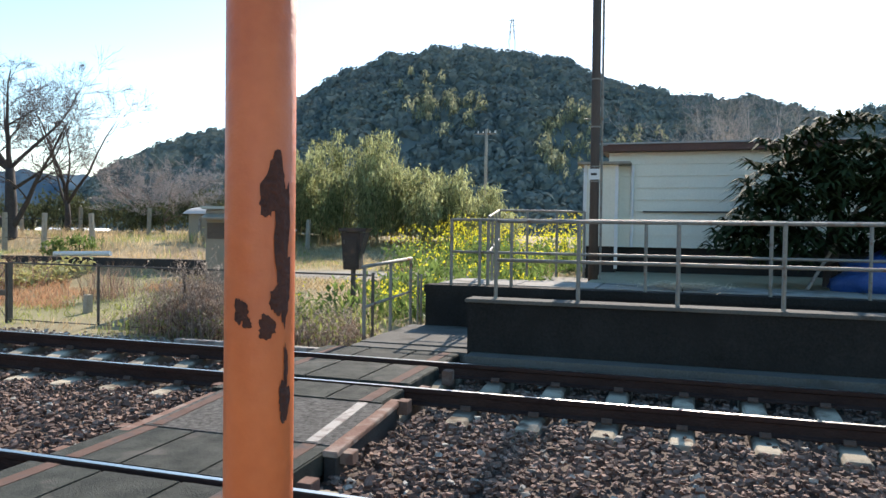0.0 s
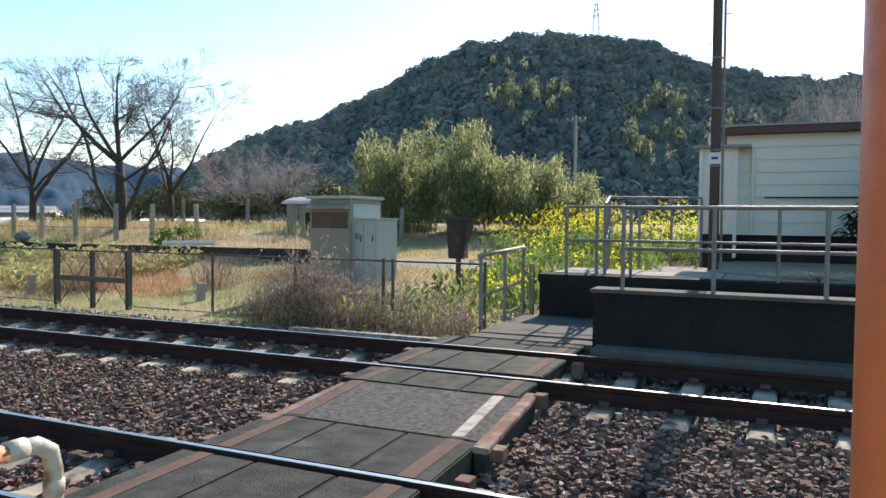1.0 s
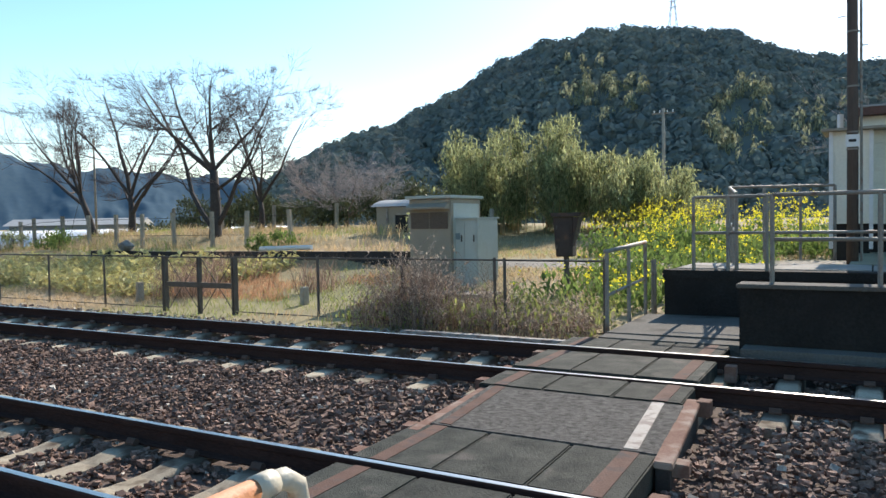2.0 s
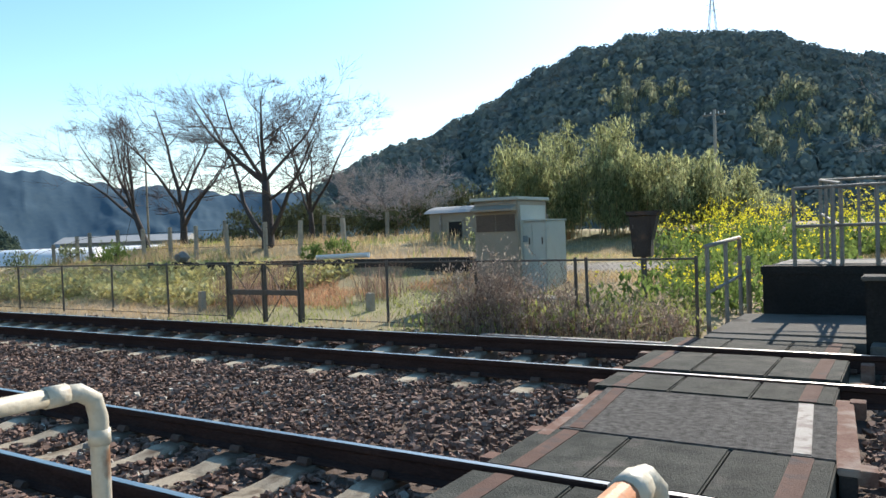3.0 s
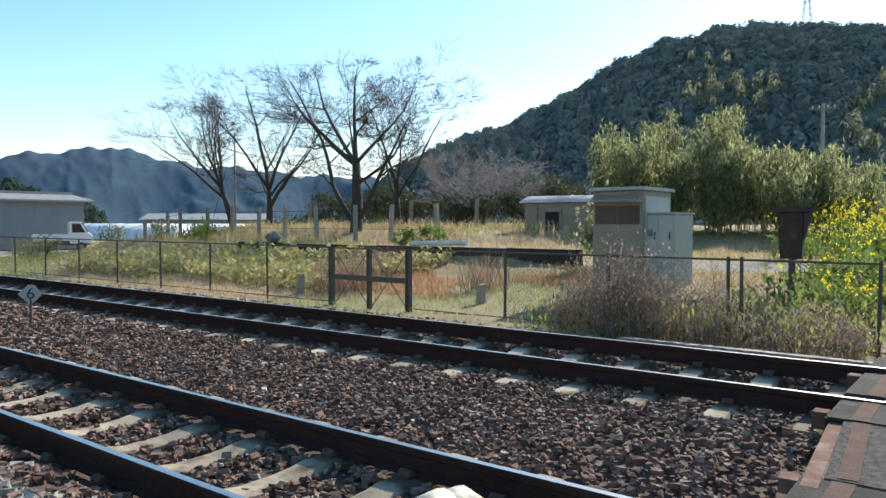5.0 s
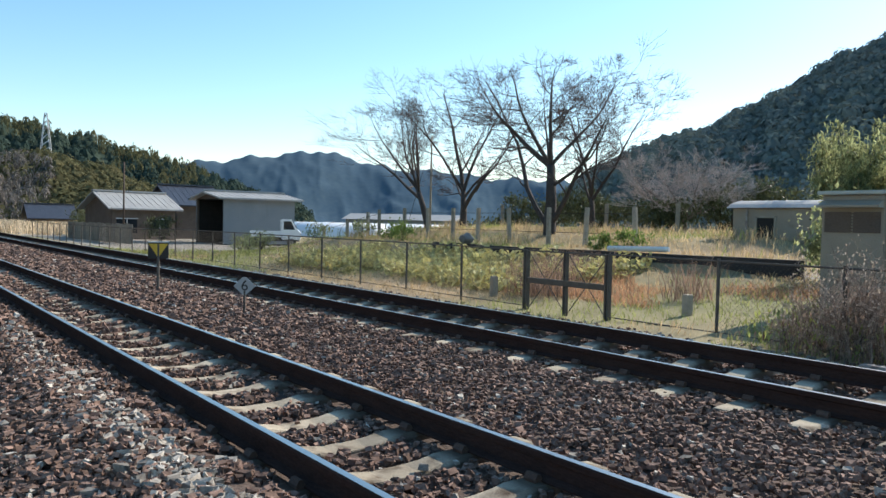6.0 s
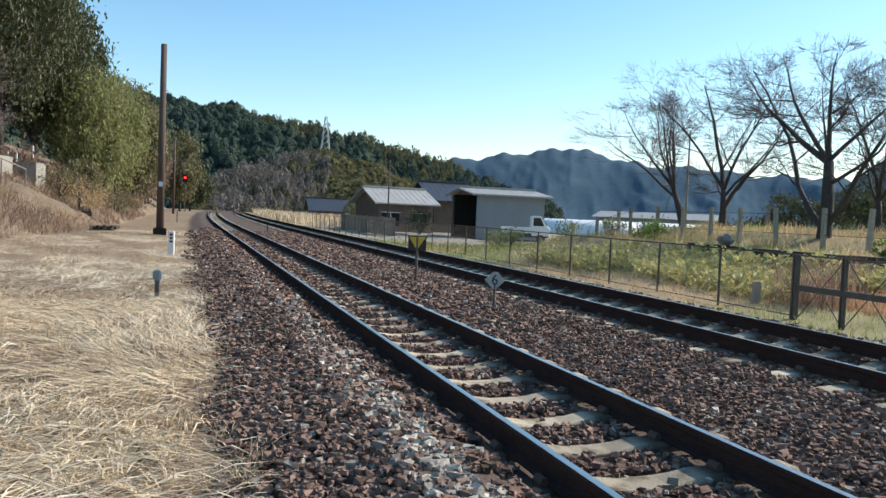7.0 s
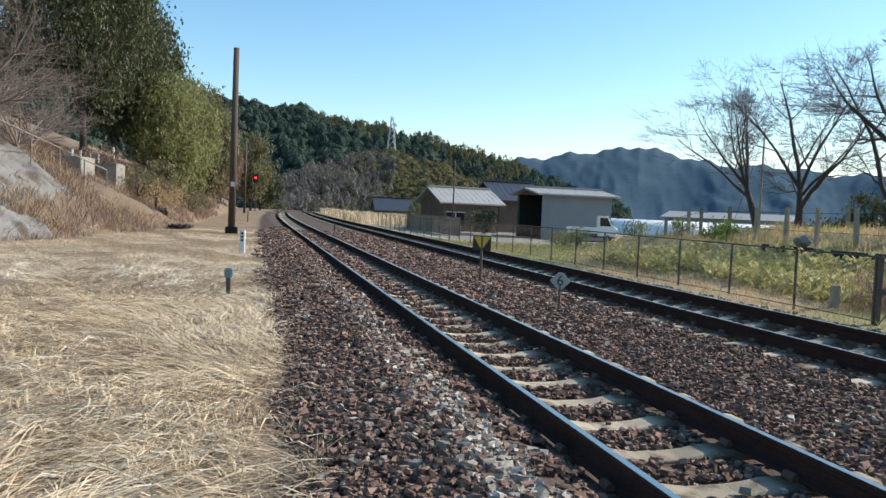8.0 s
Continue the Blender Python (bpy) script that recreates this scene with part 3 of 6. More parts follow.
hill("hill_west", [112, 100, 95, 90, 87.4, 84.3, 81, 76.7, 72.5, 70, 67, 63], [11, 9.0, 7.9, 6.8, 6.75, 6.3, 5.9, 4.9, 4.0, 3.5, 2.2, 0.8], 430, 210, M["conifer"], "dark conifer hill beyond the line", 3600, 2.7, seed=5, drop=1.1, tall=1.35,
     flecks=((80, 0.8, 6.0, 0.2, M["canopybrown"], 0.45), (74, 0.6, 4.0, 0.4, M["canopybrown"], 0.5)))
hill("hill_brown", [90, 87, 84, 82, 80.2, 78, 75.5, 73, 70, 66], [1.6, 2.7, 3.8, 4.6, 4.5, 3.9, 3.0, 2.1, 1.7, 0.6], 265, 165, M["canopybrown"], "low brown wooded hill beyond the houses", 1700, 2.0,
     ((85, 0.4, 4.5, 0.55, M["canopygrey"], 0.85),), seed=6, drop=1.0)

# ---- railway tracks ----
RAIL = [(-0.061, -0.153), (0.061, -0.153), (0.061, -0.143), (0.012, -0.125), (0.008, -0.05), (0.03, -0.038), (0.0325, -0.006), (0.027, 0.0),
        (-0.027, 0.0), (-0.0325, -0.006), (-0.03, -0.038), (-0.008, -0.05), (-0.012, -0.125), (-0.061, -0.143)]


def sweep_rail(y, z):
    """A rail's body and its polished running band along the line."""
    xs = np.concatenate([np.array([22.0, -45.0]), np.arange(-50, -171, -6.0)])
    body, band = Form(), Form()
    n = len(RAIL)
    for k, x in enumerate(xs):
        body.v += [(x, y + float(bend(x)) + p, z + q) for p, q in RAIL]
        band.v += [(x, y + float(bend(x)) + p, z + 0.003) for p in (-0.022, 0.022)]
        if k:
            a, b = (k - 1) * n, k * n
            body.f += [(a + i, a + (i + 1) % n, b + (i + 1) % n, b + i) for i in range(n)]
            band.f.append((2 * k - 2, 2 * k - 1, 2 * k + 1, 2 * k))
    return body, band


def sleeper_form():
    f = Form()
    pts = [(-1.03, -0.17), (-1.03, -0.005), (-0.98, 0.0), (-0.34, -0.004), (-0.12, -0.045), (0.12, -0.045), (0.34, -0.004), (0.98, 0.0), (1.03, -0.005), (1.03, -0.17)]
    n = len(pts)
    f.v = [(-0.105, p, min(q, -0.03)) for p, q in pts] + [(-0.08, p, q) for p, q in pts] + [(0.08, p, q) for p, q in pts] + [(0.105, p, min(q, -0.03)) for p, q in pts]
    f.f = [(r * n + i, r * n + (i + 1) % n, (r + 1) * n + (i + 1) % n, (r + 1) * n + i) for r in range(3) for i in range(n)]
    f.f += [tuple(reversed(range(n))), tuple(range(3 * n, 4 * n))]
    return f


def clip_form():
    f = Form()
    f.prism([(-0.03, 0.0), (0.025, 0.0), (0.025, 0.022), (0.008, 0.045), (-0.012, 0.045), (-0.03, 0.018)], -0.045, 0.045, "x")
    return f


def track(y, z0, z1, start, label):
    t = thing("railway_track", (0, 0, 0), label, "railway track")
    for yy, zz in ((y, z0), (y + 1.132, z1)):
        body, band = sweep_rail(yy, zz)
        r = part("rail", body, M["rail_side"], t, "rusty brown steel rail")
        part("running_band", band, M["rail_top"], r, "bright polished rail top")
    sm, cm = sleeper_form().mesh("sleeper", M["sleeper"], 0.004), clip_form().mesh("rail_clip", M["clip"])
    tilt = math.degrees(math.atan2(z1 - z0, 1.132))
    rng = random.Random(int(y * 10))
    x = start
    while x > -115:
        yc = y + 0.566 + float(bend(x))
        s = part("sleeper", sm, None, t)
        s.matrix_basis = pose(x + rng.uniform(-0.012, 0.012), yc, (z0 + z1) / 2 - 0.153, tilt, 0, rng.uniform(-0.7, 0.7))
        if x > -26:
            for k in (-0.645, -0.487, 0.487, 0.645):
                c = part("rail_clip", cm, None, s)
                c.matrix_basis = pose(0, k, 0)
        x -= 0.628
    return t


track(0.0, 0.0, 0.0, 6.0, "near railway track on concrete sleepers in brown ballast")
track(3.9, 0.04, 0.09, 6.3, "far railway track on concrete sleepers beside the platform")


def ballast():
    rng = np.random.default_rng(11)
    forms = []
    for _ in range(24):
        v = np.array([[x, y, z] for z in (-1, 1) for y in (-1, 1) for x in (-1, 1)], float)
        v = v * rng.uniform(0.35, 1.0, (8, 3)) + rng.normal(0, 0.08, (8, 3))
        f = np.array([[0, 2, 3], [0, 3, 1], [4, 5, 7], [4, 7, 6], [0, 1, 5], [0, 5, 4], [2, 6, 7], [2, 7, 3], [0, 4, 6], [0, 6, 2], [1, 3, 7], [1, 7, 5]])
        forms.append((v * np.array([1.5, 1.0, 0.7]) * rng.uniform(0.8, 1.2, 3), f))
    P = []
    for x0, x1, n, s in ((3.5, 9.5, 9000, 0.028), (-5.0, 3.5, 33000, 0.021), (-12.0, -5.0, 36000, 0.0195), (-22.0, -12.0, 22000, 0.029), (-45.0, -22.0, 18000, 0.042)):
        p = np.stack([rng.uniform(x0, x1, n), rng.uniform(-1.95, 7.3, n)], 1)
        P.append(np.concatenate([p, np.full((n, 1), s)], 1))
    n = 9000
    P.append(np.stack([rng.uniform(-10.0, -3.6, n), rng.uniform(-1.75, -0.15, n), np.full(n, 0.021)], 1))
    P = np.concatenate(P)
    x, y = P[:, 0], P[:, 1]
    keep = ~((x > -3.6) & (x < -1.65) & (y > -1.5) & (y < 6.3)) & ~((y > 5.55) & (x > -1.9))
    keep &= (y > -1.36 - 0.5 * rng.uniform(0, 1, len(y)) - 0.12 * np.sin(x * 0.9) - 0.08 * np.sin(x * 2.7)) & (y < 6.75 + 0.55 * rng.uniform(0, 1, len(y)))
    # less stone lies on the sleepers than between them
    for yc, start in ((0.566, 6.0), (4.466, 6.3)):
        on = (np.abs((x - start + 0.314) % 0.628 - 0.314) < 0.13) & (np.abs(y - yc) < 1.07)
        keep &= ~(on & (rng.uniform(0, 1, len(x)) < 0.975))
        for r in (-0.566, 0.566):
            keep &= ~(np.abs(y - yc - r) < 0.075)
    P = P[keep]
    x, y = P[:, 0], P[:, 1]
    z = gz(x, y) + rng.uniform(0.0, 0.045, len(x))
    mid = np.exp(-((y - 2.52) / 0.55) ** 2) 
    z += 0.045 * mid + 0.006 * (y > -0.1) * (y < 1.9) + 0.05 * smooth01(2.7, 3.3, y) * (1 - smooth01(5.6, 6.2, y)) + 0.03 * np.exp(-((y + 0.75) / 0.25) ** 2)
    s = P[:, 2] * rng.uniform(0.6, 1.35, len(x))
    pos = np.stack([x, y, z], 1)
    fresh = np.where(x > -7.5 + rng.normal(0, 0.5, len(x)), 0.85, np.where(x > -12, 0.42, 0.25))
    pale = ((y < -0.42) & (rng.uniform(0, 1, len(x)) < fresh * np.exp(-((y + 0.55) / 0.22) ** 2)) & (x < -4.2 + rng.normal(0, .5, len(x))) & (x > -20 + rng.normal(0, 2.5, len(x)))) | ((y > 5.75) & (rng.uniform(0, 1, len(x)) < 0.6)) | (rng.uniform(0, 1, len(x)) < 0.04)
    v, f = strew(forms, pos[~pale], s[~pale], rng, 3.1)
    stuff("ballast", v, f, M["ballast"], "dark rust-brown crushed stone ballast", "ballast")
    v, f = strew(forms, pos[pale], s[pale] * 1.1, rng, 3.1)
    stuff("ballast", v, f, M["ballast_grey"], "pale grey fresh crushed stones", "ballast")


ballast()


# ---- pedestrian crossing over the tracks ----
def crossing():
    t = thing("track_crossing", (-2.55, 2.5, 0), "level foot crossing of dark rubber panels and worn asphalt", "crossing")

    def p(name, x0, x1, y0, y1, z0, z1, m, label="", bevel=0.006, lift=None):
        f = Form().box(x0 + 2.55, x1 + 2.55, y0 - 2.5, y1 - 2.5, z0, z1)
        f.v = [(a + float(np.interp(b + 2.5, [-1.0, 1.85, 3.36, 5.8], [0.08, 0.03, -0.13, -0.17])), b, c) for a, b, c in f.v]
        if lift:
            f.v = [(a, b, c + lift * (b + 2.5 - y0) / (y1 - y0)) for a, b, c in f.v]
        return part(name, f, m, t, label, bevel)
    for y0, y1, z in ((-0.95, -0.05, -0.005), (0.085, 1.045, -0.005), (1.185, 2.02, -0.006), (3.25, 3.855, 0.03), (3.985, 4.94, 0.055), (5.09, 5.75, 0.075)):
        for x0, x1 in ((-3.45, -2.86), (-2.85, -2.27), (-2.26, -1.72)):
            p("rubber_panel", x0, x1, y0, y1, -0.17, z, M["rubber"], bevel=0.01)
    p("asphalt_patch", -3.34, -1.70, 2.025, 3.245, -0.2, 0.0, M["asphalt"], "worn grey asphalt between the tracks", lift=0.02)
    p("edge_board", -3.44, -3.345, 1.85, 3.5, -0.16, -0.005, M["board"], "faded red edge board")
    p("edge_board", -1.725, -1.61, 1.85, 3.5, -0.03, 0.012, M["board"], "faded red edge board")
    p("edge_beam", -1.715, -1.63, 1.86, 3.48, -0.22, -0.032, M["beam"], "dark timber under the board")
    p("painted_line", -3.285, -3.175, 2.05, 3.24, -0.02, 0.005, M["redline"], "worn red line", lift=0.02)
    p("painted_line", -1.945, -1.84, 2.05, 3.24, -0.02, 0.005, M["whiteline"], "worn pale line", lift=0.02)
    for x0, x1 in ((-3.30, -3.19), (-1.945, -1.83)):
        for y0, y1, z in ((-0.94, -0.06, -0.001), (0.09, 1.04, -0.001), (1.19, 2.015, -0.002), (3.26, 3.85, 0.034), (3.99, 4.935, 0.059), (5.095, 5.745, 0.079)):
            p("painted_line", x0, x1, y0, y1, z - 0.01, z, M["redline"], "worn red line", bevel=0)
    for y, z in ((0.15, -0.02), (1.3, -0.02), (1.95, -0.02), (3.4, 0.02), (3.95, 0.03), (4.75, 0.05)):
        for x in (-3.52, -1.60):
            p("end_block", x - 0.03, x + 0.07, y, y + 0.13, -0.1, z, M["board"], bevel=0.004)
    p("approach_slab", -3.5, -1.7, -3.4, -0.97, -0.25, -0.02, M["concrete"], "grey concrete approach slab")


crossing()


# ---- platform, ramp and rails ----
def platform():
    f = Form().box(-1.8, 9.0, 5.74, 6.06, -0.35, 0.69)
    solid("ramp_wall", f, M["concrete_dark"], "weathered concrete retaining wall of the ramp, its shade in the dark colour", "wall", "structure", 0.012)
    # Lighter concrete on top paints the sunlit edge above the shaded wall face.
    solid("wall_cap", Form().box(-1.83, 9.0, 5.71, 6.09, 0.692, 0.735), M["concrete_mid"], "worn concrete cap of the ramp wall, paler for its sunlit top", "wall cap", "structure", 0.01)
    solid("drain_kerb", Form().box(-1.75, 9.0, 5.42, 5.735, -0.35, 0.11), M["concrete_mid"], "low concrete kerb at the foot of the wall", "kerb", "structure", 0.01)
    # landing and ramp; the darker concrete holds their partial shade in its colour
    f = Form()
    f.prism([(-3.32, -0.3), (9.0, -0.3), (9.0, 0.72), (5.0, 0.68), (-1.8, 0.11), (-3.32, 0.10)], 6.065, 7.93, "y")
    f.box(-3.32, -1.76, 5.76, 6.06, -0.3, 0.088)
    solid("ramp", f, M["concrete_mid"], "sloping concrete ramp with a small landing", "ramp", "structure")
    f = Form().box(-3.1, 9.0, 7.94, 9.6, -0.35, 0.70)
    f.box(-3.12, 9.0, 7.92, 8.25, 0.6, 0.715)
    solid("platform_edge", f, M["concrete_dark"], "concrete platform edge above the ramp, its shade in the dark colour", "platform", "structure", 0.012)
    f = Form()
    x = -3.0
    while x < 8.8:
        f.box(x, x + 1.18, 8.27, 9.5, 0.69, 0.725)
        x += 1.2
    solid("platform_slab", f, M["concrete"], "pale concrete paving slabs on the platform", "paving", "structure", 0.008)
    f = Form().prism([(9.6, -0.3), (30, -0.3), (30, 1.25), (17.0, 0.9), (12.0, 0.78), (9.6, 0.72)], -0.9, 40, "x")
    solid("yard", f, mat("yard_soil", (0.22, 0.20, 0.13), (0.36, 0.32, 0.21), 0.8, 20, 0.95, bump=0.6), "grassy yard behind the platform", "ground", "structure")


platform()


def pipe_fence(name, x0, x1, y, zf, posts, h, rails, label, r=0.021):
    t = thing(name, (x0, y, 0), label, "railing")
    for x in posts:
        z = zf(x)
        part("post", Form().tube([(x - x0, 0, z - 0.02), (x - x0, 0, z + h)], r * 1.15, 8), M["galv"], t, smooth=False)
    for k in rails:
        pts = [(x - x0, 0, zf(x) + k) for x in np.linspace(x0, x1, 6)]
        part("rail", Form().tube(pts, r, 8), M["galv"], t, smooth=True)
    return t


pipe_fence("ramp_railing", -1.5, 8.0, 5.9, lambda x: 0.73, (-1.5, -0.53, 0.56, 1.63, 2.75, 3.9, 5.0, 6.1), 0.93, (0.92, 0.46), "grey galvanised pipe railing on the ramp wall")
pipe_fence("platform_railing", -2.72, 8.0, 8.02, lambda x: 0.715, (-2.72, -2.28, -1.8, 0.1, 1.7, 2.87, 4.3, 5.8), 0.99, (0.98, 0.5), "grey galvanised pipe railing along the platform edge")


def side_fence():
    """The railing that runs back from the platform's corner."""
    t = thing("side_railing", (-2.2, 8.1, 0.7), "galvanised pipe railing running back from the platform corner", "railing")
    for k in range(4):
        part("post", Form().tube([(-0.18 * k, k * 0.95 + 0.1, -0.02), (-0.18 * k, k * 0.95 + 0.1, 1.02 + 0.06 * k)], 0.026, 8), M["galv"], t)
    for h in (1.04, 0.5):
        part("rail", Form().tube([(0, 0.1, h), (-0.54, 2.95, h + 0.18)], 0.022, 8), M["galv"], t)
    part("rail", Form().tube([(-0.54, 2.95, 1.22), (1.05, 2.95, 1.2)], 0.022, 8), M["galv"], t)
    for x in (0.0, 0.55, 1.05):
        part("post", Form().tube([(x, 2.95, 0), (x, 2.95, 1.2)], 0.024, 8), M["galv"], t)


side_fence()


def ramp_gate():
    t = thing("landing_railing", (-3.41, 6.38, 0.08), "grey pipe railing beside the landing", "railing")
    for y in (0, 0.93, 1.75):
        part("post", Form().tube([(0, y, -0.1), (0, y, 0.96 + 0.03 * y)], 0.026, 8), M["galv"], t)
    part("rail", Form().tube([(0, -0.06, 0.955), (0, 1.78, 1.01)], 0.026, 8), M["galv"], t, smooth=True)
    part("rail", Form().tube([(0, 0.0, 0.42), (0, 1.75, 0.5)], 0.02, 8), M["galv"], t, smooth=True)
    for y in (1.95, 2.1):
        part("post", Form().tube([(0.05, y, -0.1), (0.05, y, 0.75)], 0.02, 8), M["galv"], t)


ramp_gate()


def handrail(x, y0, y1, m, m2, label, z=-0.25):
    t = thing("handrail", (x, y0, z), label, "handrail")
    L = y1 - y0
    part("rail", Form().tube([(0, 0, 0), (0, 0, 1.10), (0, -0.012, 1.15), (0, -0.05, 1.175), (0, -0.11, 1.178)], 0.024, 12), m, t, "cream bend", smooth=True)
    part("rail", Form().tube([(0, -0.105, 1.178), (0, L, 1.178)], 0.0235, 12), m2, t, smooth=True)
    part("post", Form().tube([(0, L, 0), (0, L, 1.176)], 0.023, 12), m, t, smooth=True)
    part("collar", Form().tube([(0, -0.14, 1.178), (0, -0.085, 1.178)], 0.028, 12), m, t, smooth=True)
    part("collar", Form().tube([(0, 0, 1.03), (0, 0, 1.07)], 0.028, 12), m, t, smooth=True)


handrail(-3.10, -1.33, -2.05, M["cream"], M["cream"], "cream painted pipe handrail beside the crossing")
handrail(-1.64, -1.31, -2.05, M["cream"], M["flaked"], "cream painted pipe handrail with rusty orange worn paint", -0.265)


def shelter_pole():
    t = thing("shelter_pole", (0.227, -2.069, -0.3), "orange painted steel shelter pole with rust patches", "pole")
    part("shaft", Form().tube([(0, 0, 0), (0, 0, 3.4)], 0.0375, 24), M["orange"], t, smooth=True)
    rng = random.Random(4)
    # flaked places: thin uneven plates of bare rust lying on the pipe, on the side towards the line
    for a0, z0, w, h in ((0.42, 1.885, 0.85, 0.07), (0.2, 1.868, 0.6, 0.04), (0.66, 1.83, 0.6, 0.15), (0.72, 1.78, 0.55, 0.09), (0.5, 1.765, 0.5, 0.04), (0.2, 1.735, 0.55, 0.03), (-0.55, 1.752, 0.5, 0.03), (-0.35, 1.74, 0.3, 0.015), (0.78, 1.655, 0.5, 0.05), (0.8, 1.69, 0.2, 0.06)):
        f = Form()
        n = 30
        base = -1.012
        rim = []
        for k in range(n):
            u = 6.28319 * k / n
            q = 0.72 + 0.28 * rng.random() + 0.12 * math.sin(3 * u + a0 * 9)
            a = base + a0 + math.cos(u) * w / 2 * q
            z = z0 + math.sin(u) * h / 2 * q
            rim.append((0.0382 * math.cos(a), 0.0382 * math.sin(a), z))
        a = base + a0
        f.add([(0.0386 * math.cos(a), 0.0386 * math.sin(a), z0)] + rim, [(0, 1 + k, 1 + (k + 1) % n) for k in range(n)])
        part("rust_patch", f, M["rust"], t, "flaked dark rust")


shelter_pole()


# ---- poles, signs and small railway things ----
def utility_pole():
    t = thing("utility_pole", (-0.88, 10.2, 0.7), "brown wooden utility pole with a small white plate", "utility pole")
    part("shaft", Form().tube([(0, 0, -0.05), (0.0, 0, 2.0), (-0.03, 0, 9.0)], 0.082, 14, r1=0.07), M["pole"], t, smooth=True)
    p = part("plate", Form().box(-0.09, 0.09, -0.112, -0.104, 1.72, 1.9), M["white"], t, "small white plate")
    part("plate_mark", Form().box(-0.05, 0.05, -0.116, -0.1125, 1.79, 1.83), M["black"], p)
    for z in (1.68, 1.93, 2.6, 3.4):
        part("band", Form().tube([(0, 0, z), (0, 0, z + 0.025)], 0.087, 14), M["galv"], t)
    for k in range(5):
        part("step_bolt", Form().tube([(0.09 * (-1) ** k, 0, 2.3 + k * 0.45), (0.2 * (-1) ** k, 0, 2.3 + k * 0.45)], 0.009, 5), M["galv"], t)
    part("conduit", Form().tube([(0.12, 0, 0), (0.1, 0, 5.0)], 0.022, 6), M["galv"], t)


utility_pole()


def plain_pole(name, at, h, r, label, arm=0.0, m="pole", base=False):
    t = thing(name, at, label, "pole")
    part("shaft", Form().tube([(0, 0, -0.2), (0, 0, h)], r, 10, r1=r * 0.75), M[m], t, smooth=True)
    if arm:
        part("crossarm", Form().box(-arm, arm, -0.05, 0.05, h - 0.35, h - 0.27), M["galv"], t)
        for k in (-0.8, -0.3, 0.35, 0.85):
            part("insulator", Form().tube([(arm * k, 0, h - 0.27), (arm * k, 0, h - 0.12)], 0.035, 6), M["white"], t)
    if base:
        part("footing", Form().prism([(-0.28, -0.28), (0.28, -0.28), (0.28, 0.28), (-0.28, 0.28)], -0.1, 0.32, "z"), M["concrete_dark"], t, "dark concrete footing", 0.03)
        part("plate", Form().box(r + 0.0, r + 0.03, -0.09, 0.09, 2.2, 2.42), M["white"], t, "white number plate")
    return t


plain_pole("far_pole", (-12.2, 45.5, 1.0), 7.2, 0.12, "distant grey utility pole with crossarm", 0.7, "cpost")
plain_pole("line_pole", (-39.7, -2.95, -0.27), 8.6, 0.17, "dark wooden pole on a concrete footing beside the line", 0, "pole", True)
plain_pole("line_pole", (-103.0, -3.2, -0.2), 9.2, 0.15, "dark wooden pole far along the line", 0, "pole")
stay = plain_pole("garden_pole", (-35.5, 22.3, 0.6), 5.4, 0.06, "thin grey pole with stay wires beside the trees", 0, "cpost")
part("stay_wire", Form().tube([(0, 0, 5.1), (-1.5, -0.6, 0)], 0.012, 4), M["cable"], stay)
part("stay_wire", Form().tube([(0, 0, 5.1), (-0.9, 0.6, 0)], 0.012, 4), M["cable"], stay)


def letters(name, text, size, m, parent, mtx, label=""):
    cu = bpy.data.curves.new(name, 'FONT')
    cu.body, cu.size, cu.extrude, cu.align_x, cu.align_y = text, size, 0.002, 'CENTER', 'CENTER'
    tmp = bpy.data.objects.new(name, cu)
    scene.collection.objects.link(tmp)
    me = bpy.data.meshes.new_from_object(tmp.evaluated_get(bpy.context.evaluated_depsgraph_get()))
    bpy.data.objects.remove(tmp)
    me.materials.clear()
    me.materials.append(m)
    ob = part(name, me, None, parent, label)
    ob.matrix_basis = mtx
    return ob


def car_stop_sign():
    t = thing("stop_marker", (-13.65, 2.61, -0.2), "small grey diamond marker sign with a black figure on a post", "track sign", rz=67)
    part("post", Form().tube([(0, 0, -0.05), (0, 0, 0.42)], 0.018, 8), M["darksteel"], t)
    d = part("plate", Form().prism([(-0.16, 0.48), (-0.03, 0.35), (0.03, 0.35), (0.16, 0.48), (0.03, 0.61), (-0.03, 0.61)], -0.012, 0.0, "y"), M["sign_grey"], t, "pale grey diamond plate", 0.002)
    letters("figure", "6", 0.22, M["black"], d, pose(0, -0.014, 0.48, 90, 0, 0), "black figure")


car_stop_sign()


def yellow_sign():
    t = thing("speed_marker", (-18.15, 2.72, -0.2), "black and yellow triangular marker sign on a post", "track sign", rz=73)
    part("post", Form().tube([(0, 0, -0.05), (0, 0, 0.95)], 0.028, 8), M["darksteel"], t)
    part("plate", Form().box(-0.19, 0.19, -0.012, 0.0, 0.66, 0.975), M["black"], t, "black square plate", 0.003)
    part("triangle", Form().prism([(-0.18, 0.955), (0.18, 0.955), (0.0, 0.675)], -0.02, -0.013, "y"), M["yellow"], t, "yellow triangle")
    part("top_edge", Form().box(-0.19, 0.19, -0.03, 0.01, 0.981, 1.0), M["white"], t)


yellow_sign()


